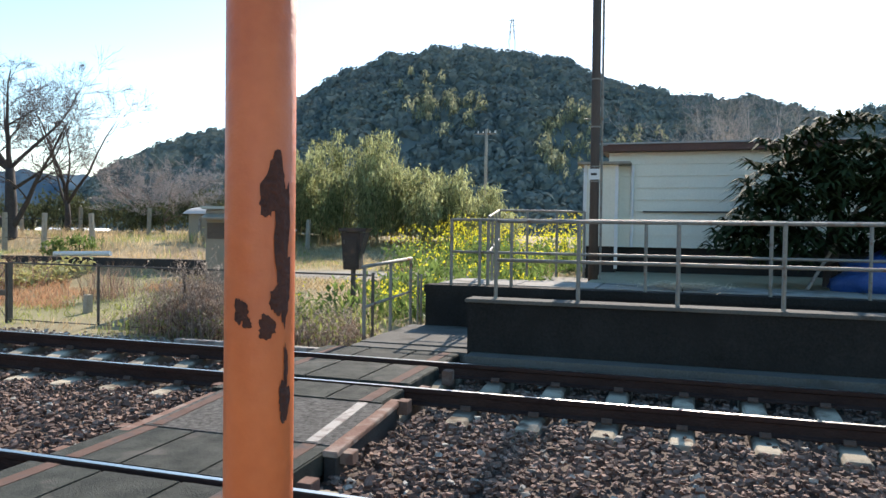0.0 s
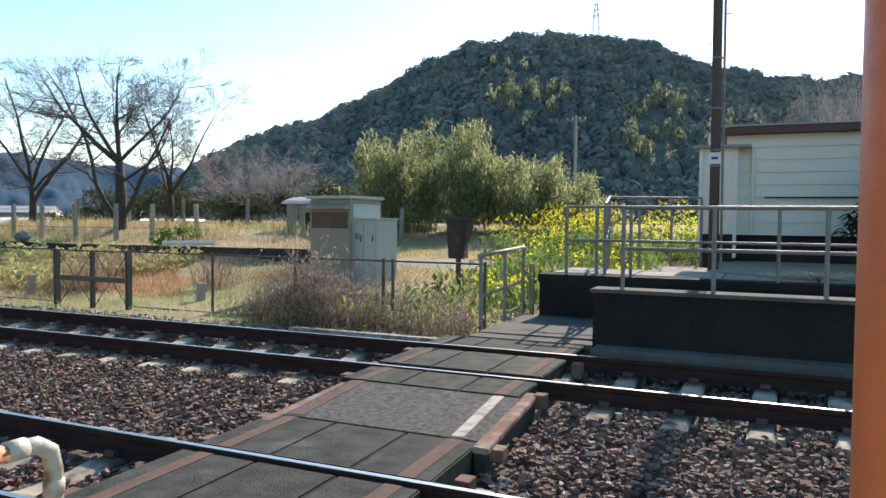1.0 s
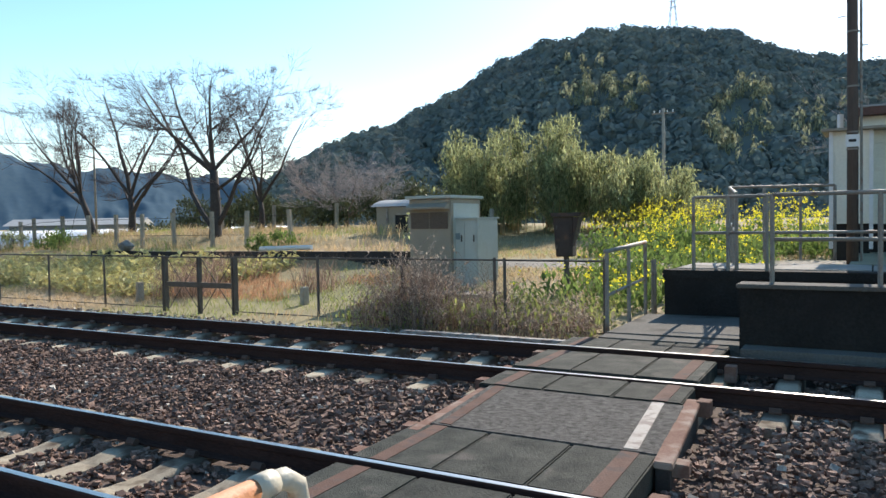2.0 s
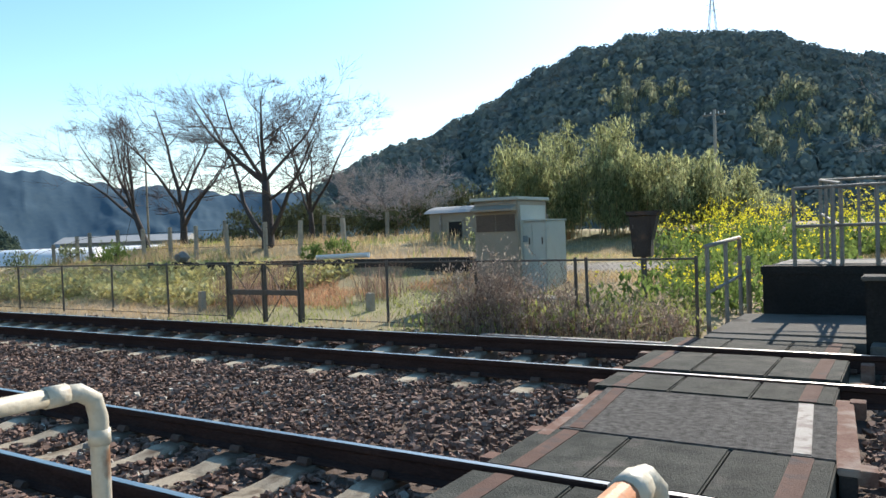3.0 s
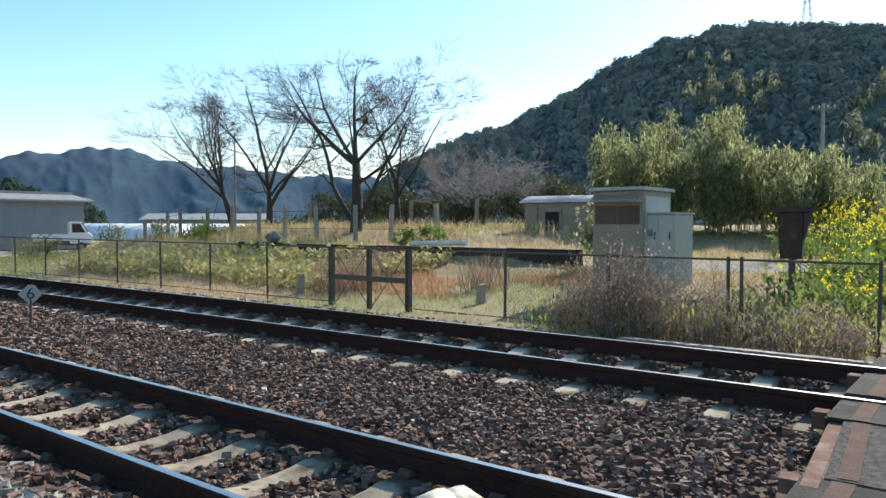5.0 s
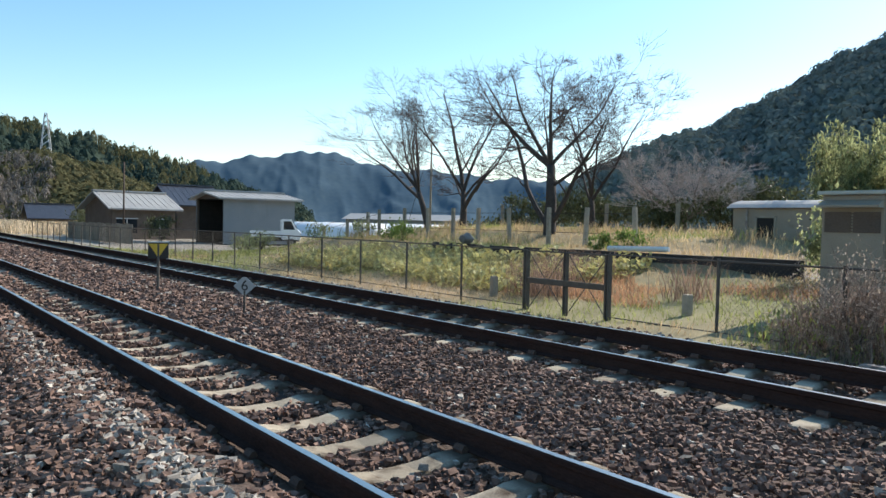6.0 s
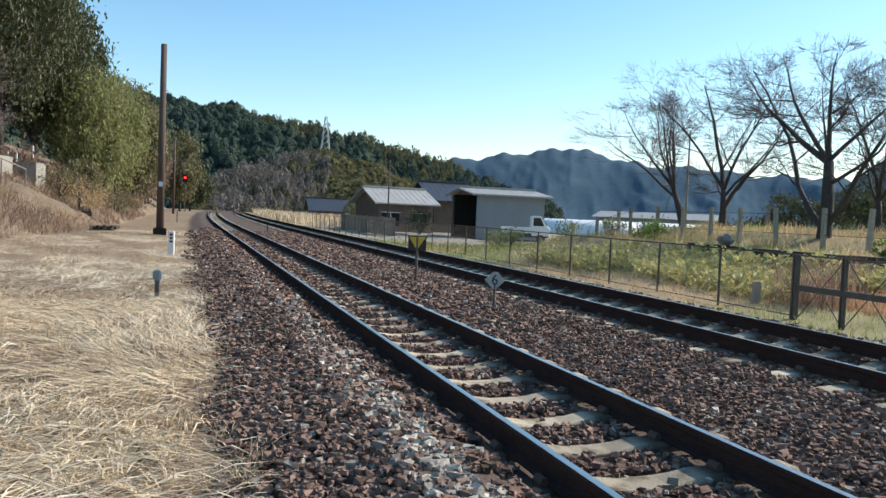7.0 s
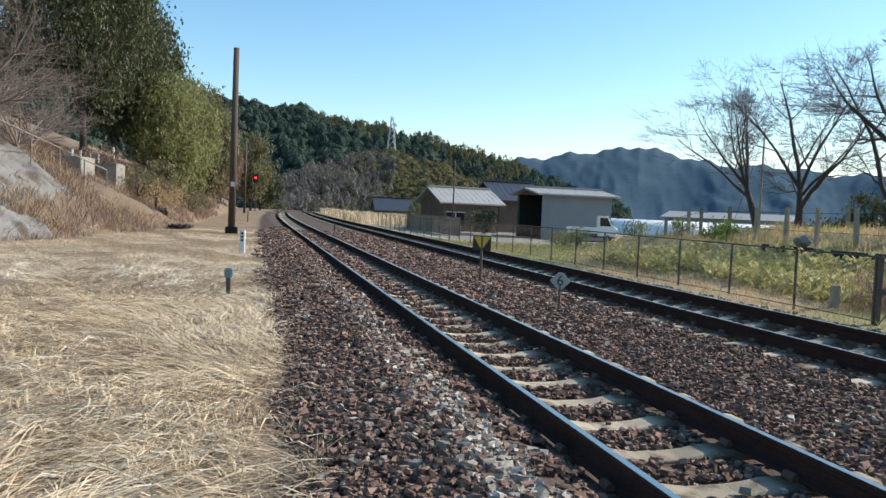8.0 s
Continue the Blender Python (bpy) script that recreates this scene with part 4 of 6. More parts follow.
def post_small(name, at, h, w, m, label, cap=None, bars=0):
    t = thing(name, at, label, "post", rz=80)
    part("shaft", Form().box(-w / 2, w / 2, -w / 2, w / 2, -0.1, h), M[m], t, "", 0.008)
    if cap:
        part("head", Form().box(-w * 0.9, w * 0.9, -w * 0.9, w * 0.9, h, h + 0.16), M[cap], t, "grey head", 0.02)
    for k in range(bars):
        part("mark", Form().box(-w * 0.28, w * 0.28, -w / 2 - 0.004, -w / 2 - 0.001, h - 0.12 - 0.1 * k, h - 0.06 - 0.1 * k), M["black"], t)
    return t


post_small("white_marker_post", (-26.25, -2.25, -0.27), 0.68, 0.15, "white", "white marker post with black marks in dry grass", None, 3)
post_small("cable_marker", (-15.65, -2.3, -0.27), 0.3, 0.07, "darksteel", "short dark post with blue-grey head in dry grass", "bluepaint")
post_small("boundary_stone", (-10.27, 8.84, -0.22), 0.42, 0.13, "cpost", "short concrete boundary post in the field")
post_small("boundary_stone", (-14.8, 8.6, -0.22), 0.42, 0.13, "cpost", "short concrete boundary post by the fence")
post_small("distance_post", (-62, -2.4, -0.25), 0.9, 0.06, "darksteel", "thin dark post beside the line")
post_small("distance_post", (-46, 2.5, -0.25), 0.5, 0.08, "darksteel", "short dark post between the tracks")


def signal():
    t = thing("railway_signal", (-121, -1.9, -0.2), "red railway signal lamp on a thin dark mast", "signal", rz=90)
    part("mast", Form().tube([(0, 0, 0), (0, 0, 4.6)], 0.06, 8), M["darksteel"], t)
    h = part("head", Form().box(-0.36, 0.36, -0.1, 0.1, 4.3, 5.6), M["black"], t, "black lamp head", 0.08)
    part("lamp", Form().tube([(0, -0.11, 5.05), (0, -0.14, 5.05)], 0.17, 12), M["lamp_red"], h, "lit red lamp")
    part("ladder", Form().tube([(0.15, 0.2, 0), (0.15, 0.12, 4.3)], 0.03, 5), M["darksteel"], t)


signal()


def phone_box():
    t = thing("signal_box", (-5.5, 10.55, -0.15), "rusty black steel box with a hood on a post", "equipment box", rz=8)
    part("post", Form().tube([(0, 0, -0.1), (0, 0, 1.0)], 0.05, 8), M["darksteel"], t)
    body = Form().prism([(-0.16, 0.9), (0.15, 0.9), (0.165, 1.62), (-0.21, 1.62)], -0.15, 0.16, "y")
    part("body", body, M["rust_dark"], t, "", 0.012)
    part("door", Form().box(-0.13, 0.11, -0.166, -0.152, 0.97, 1.5), M["rust_dark"], t, "", 0.004)
    part("hood", Form().prism([(-0.23, 1.625), (0.27, 1.625), (0.33, 1.70), (-0.25, 1.70)], -0.2, 0.2, "y"), M["rust_dark"], t, "dark overhanging hood", 0.006)
    part("hood_side", Form().prism([(0.169, 1.2), (0.275, 1.62), (0.169, 1.62)], -0.17, 0.17, "y"), M["rust_dark"], t)
    for z in (1.05, 1.4):
        part("hinge", Form().tube([(-0.14, -0.172, z), (-0.14, -0.172, z + 0.07)], 0.012, 6), M["darksteel"], t)


phone_box()


# ---- wire fence and gate along the field ----
def wire_fence():
    t = thing("wire_fence", (0, 7.8, 0), "brown wire mesh fence along the field", "fence")
    xs = [-3.9, -5.45, -5.62, -7.3, -9.07] + [-14.9 - 1.97 * k for k in range(26)]
    pm = Form().tube([(0, 0, -0.35), (0, 0, 0.84)], 0.024, 6).mesh("post", M["darksteel"])
    for x in xs:
        p = part("post", pm, None, t)
        p.matrix_basis = pose(x, float(bend(x)), float(gz(x, 7.8 + bend(x))) + 0.26, random.uniform(-0.8, 0.8), random.uniform(-0.8, 0.8), 0)
    for a, b in ((-3.9, -11.08), (-13.0, -64.0)):
        part("top_rail", Form().tube([(x, float(bend(x)), 0.83 + min(0, float(gz(x, 7.8)) + 0.26)) for x in np.linspace(a, b, 14)], 0.017, 6), M["darksteel"], t)
        part("bottom_rail", Form().tube([(x, float(bend(x)), -0.2 + min(0, float(gz(x, 7.8)) + 0.26)) for x in np.linspace(a, b, 14)], 0.012, 5), M["darksteel"], t)
    f = Form()
    L, H = 1.97, 0.98
    s = 0.075
    n = int((L + H) / s)
    for k in range(n):
        for sg in (1, -1):
            x0 = -H + k * s
            pts = [(x0, 0.0), (x0 + H, H)]
            (xa, za), (xb, zb) = pts
            if xa < 0:
                za, xa = za - xa, 0.0
            if xb > L:
                zb, xb = zb - (xb - L), L
            if zb - za > 0.02:
                q = [(xa, 0.0, za), (xb, 0.0, zb)] if sg > 0 else [(L - xa, 0.004, za), (L - xb, 0.004, zb)]
                f.tube(q, 0.0015, 3, caps=False)
    wm = f.mesh("wire_mesh", M["darksteel"])
    for x in [-9.07 + 0.0, -7.1, -5.87] + [-14.9 - 1.97 * k for k in range(-1 + 1, 16)]:
        w = part("wire_mesh", wm, None, t, "fine rusty diamond mesh")
        w.matrix_basis = pose(x, 0.012, -0.18)


wire_fence()


def field_gate():
    t = thing("field_gate", (-13.0, 7.8, -0.27), "weathered steel gate with crossed braces in the fence", "gate")
    for x in (0, 0.98, 1.92):
        w = 0.045 if x != 0.98 else 0.035
        part("post", Form().box(x - w, x - 0.012, -w, w, -0.1, 1.1).box(x + 0.012, x + w, -w, w, -0.1, 1.1).box(x - 0.012, x + 0.012, -0.01, 0.01, -0.1, 1.1), M["darksteel"], t)
    part("rail", Form().box(0.05, 1.87, -0.03, 0.03, 0.5, 0.6), M["darksteel"], t, "", 0.005)
    part("rail", Form().tube([(0.0, 0, 1.09), (1.92, 0, 1.09)], 0.016, 6), M["darksteel"], t)
    for a, b in ((0.04, 0.95), (1.01, 1.88)):
        part("brace", Form().tube([(a, 0.02, 0.02), (b, 0.02, 1.06)], 0.009, 5), M["darksteel"], t)
        part("brace", Form().tube([(b, 0.03, 0.02), (a, 0.03, 1.06)], 0.009, 5), M["darksteel"], t)


field_gate()


def concrete_posts():
    pm = Form().prism([(-0.07, -0.06), (0.07, -0.06), (0.07, 0.06), (-0.07, 0.06)], -0.3, 1.32, "z").mesh("fence_post", M["cpost"], 0.012)
    rng = random.Random(8)
    xs = [-17.7, -19.72, -21.5, -23.4, -25.15, -26.8, -28.4, -30.2, -32.4, -33.4, -35.2, -37.4]
    for x in xs:
        o = tagged(new("fence_post", pm), "old square concrete fence post on the bank", "post", "concrete posts on the bank")
        y = 17.0 + rng.uniform(-0.1, 0.1)
        o.matrix_basis = pose(x, y, float(gz(x, y)) - 0.02, rng.uniform(-2, 2), rng.uniform(-2, 2), rng.uniform(-8, 8))
    for h in (0.45, 1.1):
        solid("fence_wire", Form().tube([(x, 17.0, float(gz(x, 17.0)) + h) for x in xs], 0.008, 4), M["cable"], "slack wire between the concrete posts", "wire")
    # second row set back
    for x in (-20.5, -24.0, -27.2, -30.5, -15.5, -13.2):
        o = tagged(new("fence_post", pm), "old square concrete fence post further back", "post", "concrete posts further back")
        o.matrix_basis = pose(x, 23.0, float(gz(x, 23.0)) - 0.2, rng.uniform(-2, 2), rng.uniform(-2, 2), 0)


concrete_posts()


def beams():
    rng = random.Random(3)
    x = -24.0
    while x < -11.6:
        L = rng.uniform(2.0, 2.5)
        solid("timber_beam", Form().box(x, x + L - 0.03, 13.86, 14.1, 0.2 + rng.uniform(-0.02, 0.02), 0.64 + rng.uniform(-0.03, 0.03)), M["beam"], "dark tarred timber retaining beam at the bank", "beam", "", 0.015, group="retaining beams")
        x += L
    solid("fallen_pipe", Form().tube([(-16.2, 13.9, 0.72), (-14.4, 14.05, 0.76)], 0.07, 10), M["white"], "pale concrete pipe lying on the beams", "pipe")
    solid("loose_stone", Form().add([tuple(p * np.array([0.28, 0.2, 0.22]) + np.array([-22.2, 13.9, 0.8])) for p in lumps(1, 2, 0.4, np.random.default_rng(2))[0][0]], lumps(1, 2, 0.4, np.random.default_rng(2))[0][1].tolist()), M["rock"], "rough stone lying on the beams", "stone")


beams()


def cabinets():
    t = thing("relay_cabinet", (-8.65, 11.55, -0.2), "tall beige steel relay cabinet with a louvred front", "cabinet")
    part("body", Form().box(-0.5, 0.5, -0.6, 0.75, 0.1, 2.1), M["cab_tan"], t, "", 0.015)
    part("roof", Form().box(-0.56, 0.56, -0.68, 0.8, 2.105, 2.17), M["cab_grey"], t, "pale overhanging lid", 0.012)
    part("hood", Form().prism([(-0.603, 2.02), (-0.8, 1.93), (-0.8, 1.89), (-0.603, 1.89)], -0.48, 0.48, "x"), M["cab_tan"], t)
    for a in (-0.44, 0.02):
        part("vent", Form().box(a, a + 0.42, -0.615, -0.603, 1.48, 1.82), M["wall_wood"], t, "dark louvre panel")
    for k in range(7):
        part("slat", Form().box(-0.44, 0.44, -0.632, -0.617, 1.49 + k * 0.048, 1.515 + k * 0.048), M["wall_wood"], t)
    # Paler plate over this side paints it as the lit face.
    part("door", Form().box(0.502, 0.515, -0.5, 0.65, 0.2, 2.0), M["cab_grey"], t, "grey side door, paler as the lit face", 0.004)
    part("footing", Form().box(-0.6, 0.6, -0.7, 0.85, -0.3, 0.097), M["concrete"], t, "concrete footing", 0.02)
    t = thing("switch_cabinet", (-7.93, 11.6, -0.2), "low pale grey-green steel switch cabinet on a slab", "cabinet")
    t.scale = (0.82, 1, 1)
    part("body", Form().box(-0.36, 0.36, -0.45, 0.5, 0.12, 1.66), M["cab_grey"], t, "", 0.012)
    part("lid", Form().box(-0.39, 0.39, -0.49, 0.54, 1.665, 1.70), M["cab_grey"], t, "", 0.008)
    for a in (-0.34, 0.005):
        d = part("door", Form().box(a, a + 0.335, -0.47, -0.455, 0.2, 1.6), M["cab_grey"], t, "", 0.004)
        part("handle", Form().box(a + 0.25, a + 0.28, -0.49, -0.472, 1.2, 1.34), M["darksteel"], d, "dark handle")
    part("notice", Form().box(-0.26, -0.12, -0.476, -0.472, 1.25, 1.38), M["bluepaint"], t, "small faded notice")
    part("slab", Form().box(-0.6, 0.65, -0.75, 0.6, -0.2, 0.117), M["concrete"], t, "concrete slab", 0.02)
    solid("cable_trough", Form().box(-8.1, -6.9, 10.0, 10.75, -0.3, 0.04), M["concrete"], "pale concrete cable trough beside the cabinets", "trough", "", 0.02)


cabinets()


def block_hut():
    t = thing("block_hut", (-15.0, 20.6, 0.42), "small block hut with a rounded pale sheet roof", "hut")
    f = Form()
    part("wall", Form().box(-1.25, 1.25, -0.7, 1.1, -0.4, 1.55), M["cab_tan"], t, "beige block wall", 0.01)
    arc = [(-0.85 + 0.0, 1.56)] + [(-0.85 + 2.1 * k / 10, 1.56 + 0.26 * math.sin(math.pi * k / 10) ** 0.7) for k in range(1, 10)] + [(1.25, 1.56)]
    part("roof", Form().prism(arc, -1.4, 1.4, "x"), M["roof_grey"], t, "curved pale sheet roof")
    # A flat dark sheet paints the unlit doorway.
    part("door", Form().box(-0.42, 0.12, -0.73, -0.702, 0.0, 1.25), M["dark"], t, "doorway as a flat sheet in the colour of its inner shade", 0.004)
    part("door_frame", Form().box(-0.48, -0.425, -0.75, -0.702, 0.0, 1.3).box(0.125, 0.18, -0.75, -0.702, 0.0, 1.3).box(-0.48, 0.18, -0.75, -0.702, 1.255, 1.31), M["cpost"], t)
    part("pipe", Form().tube([(-0.75, -0.76, 0.0), (-0.75, -0.76, 1.5)], 0.035, 8), M["whiteline"], t)


block_hut()


def station_hut():
    t = thing("station_hut", (-0.28, 12.0, 1.06), "cream clapboard station hut with a maroon roof edge", "hut")
    part("wall", Form().box(-0.55, 6.5, 0.02, 4.0, 0.2, 2.0), M["siding"], t, "cream wall behind the boards")
    # Solid dark box for the shadow gap below the hut.
    part("foundation", Form().box(-0.5, 6.4, 0.08, 3.9, -0.5, 0.197), M["dark"], t, "foundation gap with its shade in a dark colour")
    bm = Form().prism([(0.0, 0.0), (0.0, 0.222), (0.012, 0.222), (0.03, 0.006), (0.03, 0.0)], 0, 7.05, "x")
    bm.v = [(x - 0.55, 0.02 - y, z) for x, y, z in bm.v]
    me = bm.mesh("clapboard", M["siding"])
    for k in range(8):
        b = part("clapboard", me, None, t)
        b.matrix_basis = pose(0, -0.003, 0.2 + k * 0.2245)
    part("fascia", Form().box(-0.68, 6.7, -0.22, 4.1, 2.0, 2.13), M["fascia"], t, "maroon painted roof edge", 0.008)
    part("roof", Form().box(-0.7, 6.72, -0.24, 4.12, 2.133, 2.16), M["roof_grey"], t, "thin metal roof")
    part("trim", Form().box(0.1, 6.5, -0.05, -0.013, 0.86, 0.885), M["black"], t)
    part("downpipe", Form().tube([(-0.1, -0.06, 0.2), (-0.1, -0.06, 1.75)], 0.03, 8), M["white"], t)
    a = thing("toilet_annex", (-0.92, 11.75, 1.05), "narrow cream annex with a flat overhanging roof", "annex")
    part("wall", Form().box(-0.33, 0.28, 0.0, 0.9, 0.22, 1.76), M["siding"], a, "", 0.006)
    part("roof", Form().box(-0.46, 0.52, -0.15, 1.0, 1.763, 1.81), M["cpost"], a, "thin flat roof", 0.006)
    part("corner_post", Form().box(-0.35, -0.29, -0.03, 0.03, -0.2, 1.76), M["white"], a)
    part("corner_post", Form().box(0.24, 0.30, -0.03, -0.003, -0.2, 1.76), M["white"], a)
    part("foundation", Form().box(-0.3, 0.25, 0.05, 0.85, -0.4, 0.217), M["dark"], a)
    part("vent_pipe", Form().tube([(-0.2, 0.5, 1.8), (-0.2, 0.5, 2.1)], 0.05, 8), M["white"], a)


station_hut()


def tarp_heap():
    v, f = lumps(1, 3, 0.5, np.random.default_rng(9))[0]
    v = v * np.array([1.2, 0.5, 0.42]) + np.array([3.9, 9.5, 0.9])
    tagged(new("tarpaulin", raw_mesh("tarpaulin", v, f, M["tarp"], True)), "crumpled blue tarpaulin over a heap", "tarpaulin")
    solid("leaning_pipe", Form().tube([(2.3, 9.2, 0.75), (3.3, 9.9, 2.4)], 0.025, 6), M["galv"], "thin grey pipe leaning in the bush", "pipe")
    rng = np.random.default_rng(4)
    p = np.stack([rng.normal(0.55, 0.3, 900), rng.normal(8.75, 0.22, 900), np.full(900, 0.73)], 1)
    p[:, 2] += rng.uniform(0, 0.06, 900)
    stuff("hay_heap", *blades(p, 0.3, 0.012, rng, 1.2, True), M["straw"], "heap of dry cut grass on the platform", "dry grass")


tarp_heap()
solid("white_plank", Form().box(-6.6, -3.75, 6.62, 6.76, -0.27, -0.14), M["whiteline"], "long pale weathered board lying beside the track", "board", "", 0.01)


# ---- houses, truck and greenhouses ----
def kei_truck():
    t = thing("small_truck", (-49.1, 19.8, -0.46), "small white flatbed truck parked by the shed", "truck", rz=62)
    body = Form().prism([(0.35, 0.45), (1.55, 0.45), (1.6, 0.95), (1.38, 1.1), (0.98, 1.78), (0.35, 1.8)], -0.7, 0.7, "y")
    part("cab", body, M["carwhite"], t, "", 0.04)
    part("bed", Form().box(-1.65, 0.3, -0.72, 0.72, 0.62, 0.72).box(-1.65, 0.3, -0.72, -0.68, 0.72, 1.0).box(-1.65, 0.3, 0.68, 0.72, 0.72, 1.0).box(-1.65, -1.61, -0.68, 0.68, 0.72, 1.0), M["carwhite"], t, "", 0.01)
    part("chassis", Form().box(-1.6, 1.5, -0.5, 0.5, 0.35, 0.6), M["black"], t)
    for y0, y1 in ((-0.712, -0.704), (0.704, 0.712)):
        part("side_window", Form().prism([(0.5, 1.12), (1.22, 1.12), (0.97, 1.66), (0.5, 1.66)], y0, y1, "y"), M["glass"], t, "dark side window")
    part("windscreen", Form().prism([(1.372, 1.13), (1.382, 1.14), (1.02, 1.72), (1.01, 1.71)], -0.62, 0.62, "y"), M["glass"], t, "dark windscreen")
    part("rear_window", Form().box(0.338, 0.346, -0.5, 0.5, 1.2, 1.62), M["glass"], t, "dark rear window")
    part("guard_frame", Form().tube([(0.28, -0.66, 1.0), (0.28, -0.66, 1.72), (0.28, 0.66, 1.72), (0.28, 0.66, 1.0)], 0.02, 6), M["carwhite"], t)
    for x in (-1.05, -0.4):
        part("bed_rib", Form().box(x, x + 0.04, -0.732, -0.722, 0.64, 0.99), M["carwhite"], t)
    for x in (-1.05, 1.0):
        for y in (-0.62, 0.62):
            w = part("wheel", Form().tube([(x, y - 0.08, 0.27), (x, y + 0.08, 0.27)], 0.27, 16), M["tyre"], t, "black tyre")
            part("hub", Form().tube([(x, y - 0.09, 0.27), (x, y + 0.09, 0.27)], 0.15, 12), M["galv"], w)
    part("lamp", Form().box(1.59, 1.61, -0.6, -0.4, 0.72, 0.86), M["glass"], t)


kei_truck()


def gable(name, at, rz, w, d, eave, ridge, wall, roof, label, over=0.5, open_end=False, windows=()):
    """A house with a gable roof whose ridge runs along its width."""
    t = thing(name, at, label, "house", rz=rz)
    f = Form()
    if open_end:
        f.box(-w / 2, w / 2, -d / 2, -d / 2 + 0.12, 0, eave).box(-w / 2, w / 2, d / 2 - 0.12, d / 2, 0, eave).box(w / 2 - 0.12, w / 2, -d / 2, d / 2, 0, eave)
        part("wall", f, M[wall], t)
        # Dark sheets added on the inner walls to paint the shed's shade.
        part("lining", Form().box(-w / 2 + 0.05, w / 2 - 0.125, -d / 2 + 0.125, -d / 2 + 0.17, 0, eave).box(-w / 2 + 0.05, w / 2 - 0.125, d / 2 - 0.17, d / 2 - 0.125, 0, eave).box(w / 2 - 0.17, w / 2 - 0.125, -d / 2 + 0.17, d / 2 - 0.17, 0, eave), M["dark"], t, "added dark sheets for the shade inside")
        n = int(w / 0.9)
        for k in range(n):
            part("wall_sheet", Form().box(-w / 2 + k * w / n + 0.004, -w / 2 + (k + 1) * w / n - 0.004, -d / 2 - 0.012, -d / 2 - 0.002, 0, eave), M[wall], t)
        part("gable", Form().prism([(-d / 2, eave), (d / 2, eave), (0, ridge)], -w / 2, -w / 2 + 0.12, "x"), M["wall_wood"], t, "dark board gable")
        part("post", Form().box(-w / 2, -w / 2 + 0.15, d / 2 - 0.3, d / 2, 0, eave), M["wall_wood"], t)
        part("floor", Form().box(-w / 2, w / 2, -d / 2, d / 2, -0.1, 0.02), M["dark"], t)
    else:
        part("wall", f.prism([(-d / 2, 0), (d / 2, 0), (d / 2, eave), (0, ridge - 0.1), (-d / 2, eave)], -w / 2, w / 2, "x"), M[wall], t)
    for s in (-1, 1):
        y0, z0 = s * (d / 2 + over), eave - over * (ridge - eave) / (d / 2)
        r = part("roof", Form().prism([(y0, z0), (y0, z0 + 0.12), (0, ridge + 0.12), (0, ridge)], -w / 2 - over, w / 2 + over, "x"), M[roof], t)
        n = int((w + 2 * over) / 0.5)
        for k in range(n):
            x = -w / 2 - over + (k + 0.5) * (w + 2 * over) / n
            part("roof_seam", Form().prism([(y0, z0 + 0.122), (y0, z0 + 0.14), (0, ridge + 0.14), (0, ridge + 0.122)], x - 0.015, x + 0.015, "x"), M[roof], r)
    part("ridge_cap", Form().box(-w / 2 - over, w / 2 + over, -0.18, 0.18, ridge + 0.1, ridge + 0.26), M[roof], t, "", 0.04)
    for x, z, ww, hh in windows:
        q = part("window", Form().box(x, x + ww, -d / 2 - 0.03, -d / 2 - 0.002, z, z + hh), M["glass"], t, "dark window")
        part("frame", Form().box(x - 0.06, x + ww + 0.06, -d / 2 - 0.05, -d / 2 - 0.031, z + hh, z + hh + 0.06).box(x + ww / 2 - 0.03, x + ww / 2 + 0.03, -d / 2 - 0.05, -d / 2 - 0.031, z, z + hh), M["white"], q)
    return t


gable("open_shed", (-56.6, 20.75, -0.5), 88, 5.3, 6.0, 3.2, 3.62, "wall_white", "roof_grey", "long white sheet-metal shed with an open dark end", 0.5, True)
gable("farmhouse", (-67.0, 15.4, -0.7), 98, 5.0, 5.4, 2.7, 3.8, "wall_wood", "roof_grey", "dark wooden house with a pale grey metal roof", 0.5, False, ((-2.2, 0.7, 1.6, 1.1), (0.4, 0.7, 1.6, 1.1)))
gable("tiled_house", (-72.0, 21.6, -0.7), 92, 3.8, 6.0, 3.3, 4.75, "wall_wood", "roof_blue", "house with a dark blue-grey tiled roof", 0.7)
gable("far_house", (-118.0, 18.6, -1.0), 88, 5.0, 6.0, 2.0, 3.6, "wall_wood", "roof_blue", "far low house with a dark roof", 0.6)
plain_pole("house_pole", (-60.5, 13.2, -0.6), 5.8, 0.07, "thin dark pole before the house", 0, "pole")


def board_fence():
    t = thing("board_fence", (-52.0, 11.5, -0.45), "low grey sheet fence before the house", "fence", rz=4)
    for k in range(22):
        part("panel", Form().box(-k * 0.62 - 0.6, -k * 0.62, -0.02, 0.02, 0.0, 1.25 + 0.04 * math.sin(k * 2.1)), M["cpost" if k % 5 else "galv"], t)


board_fence()


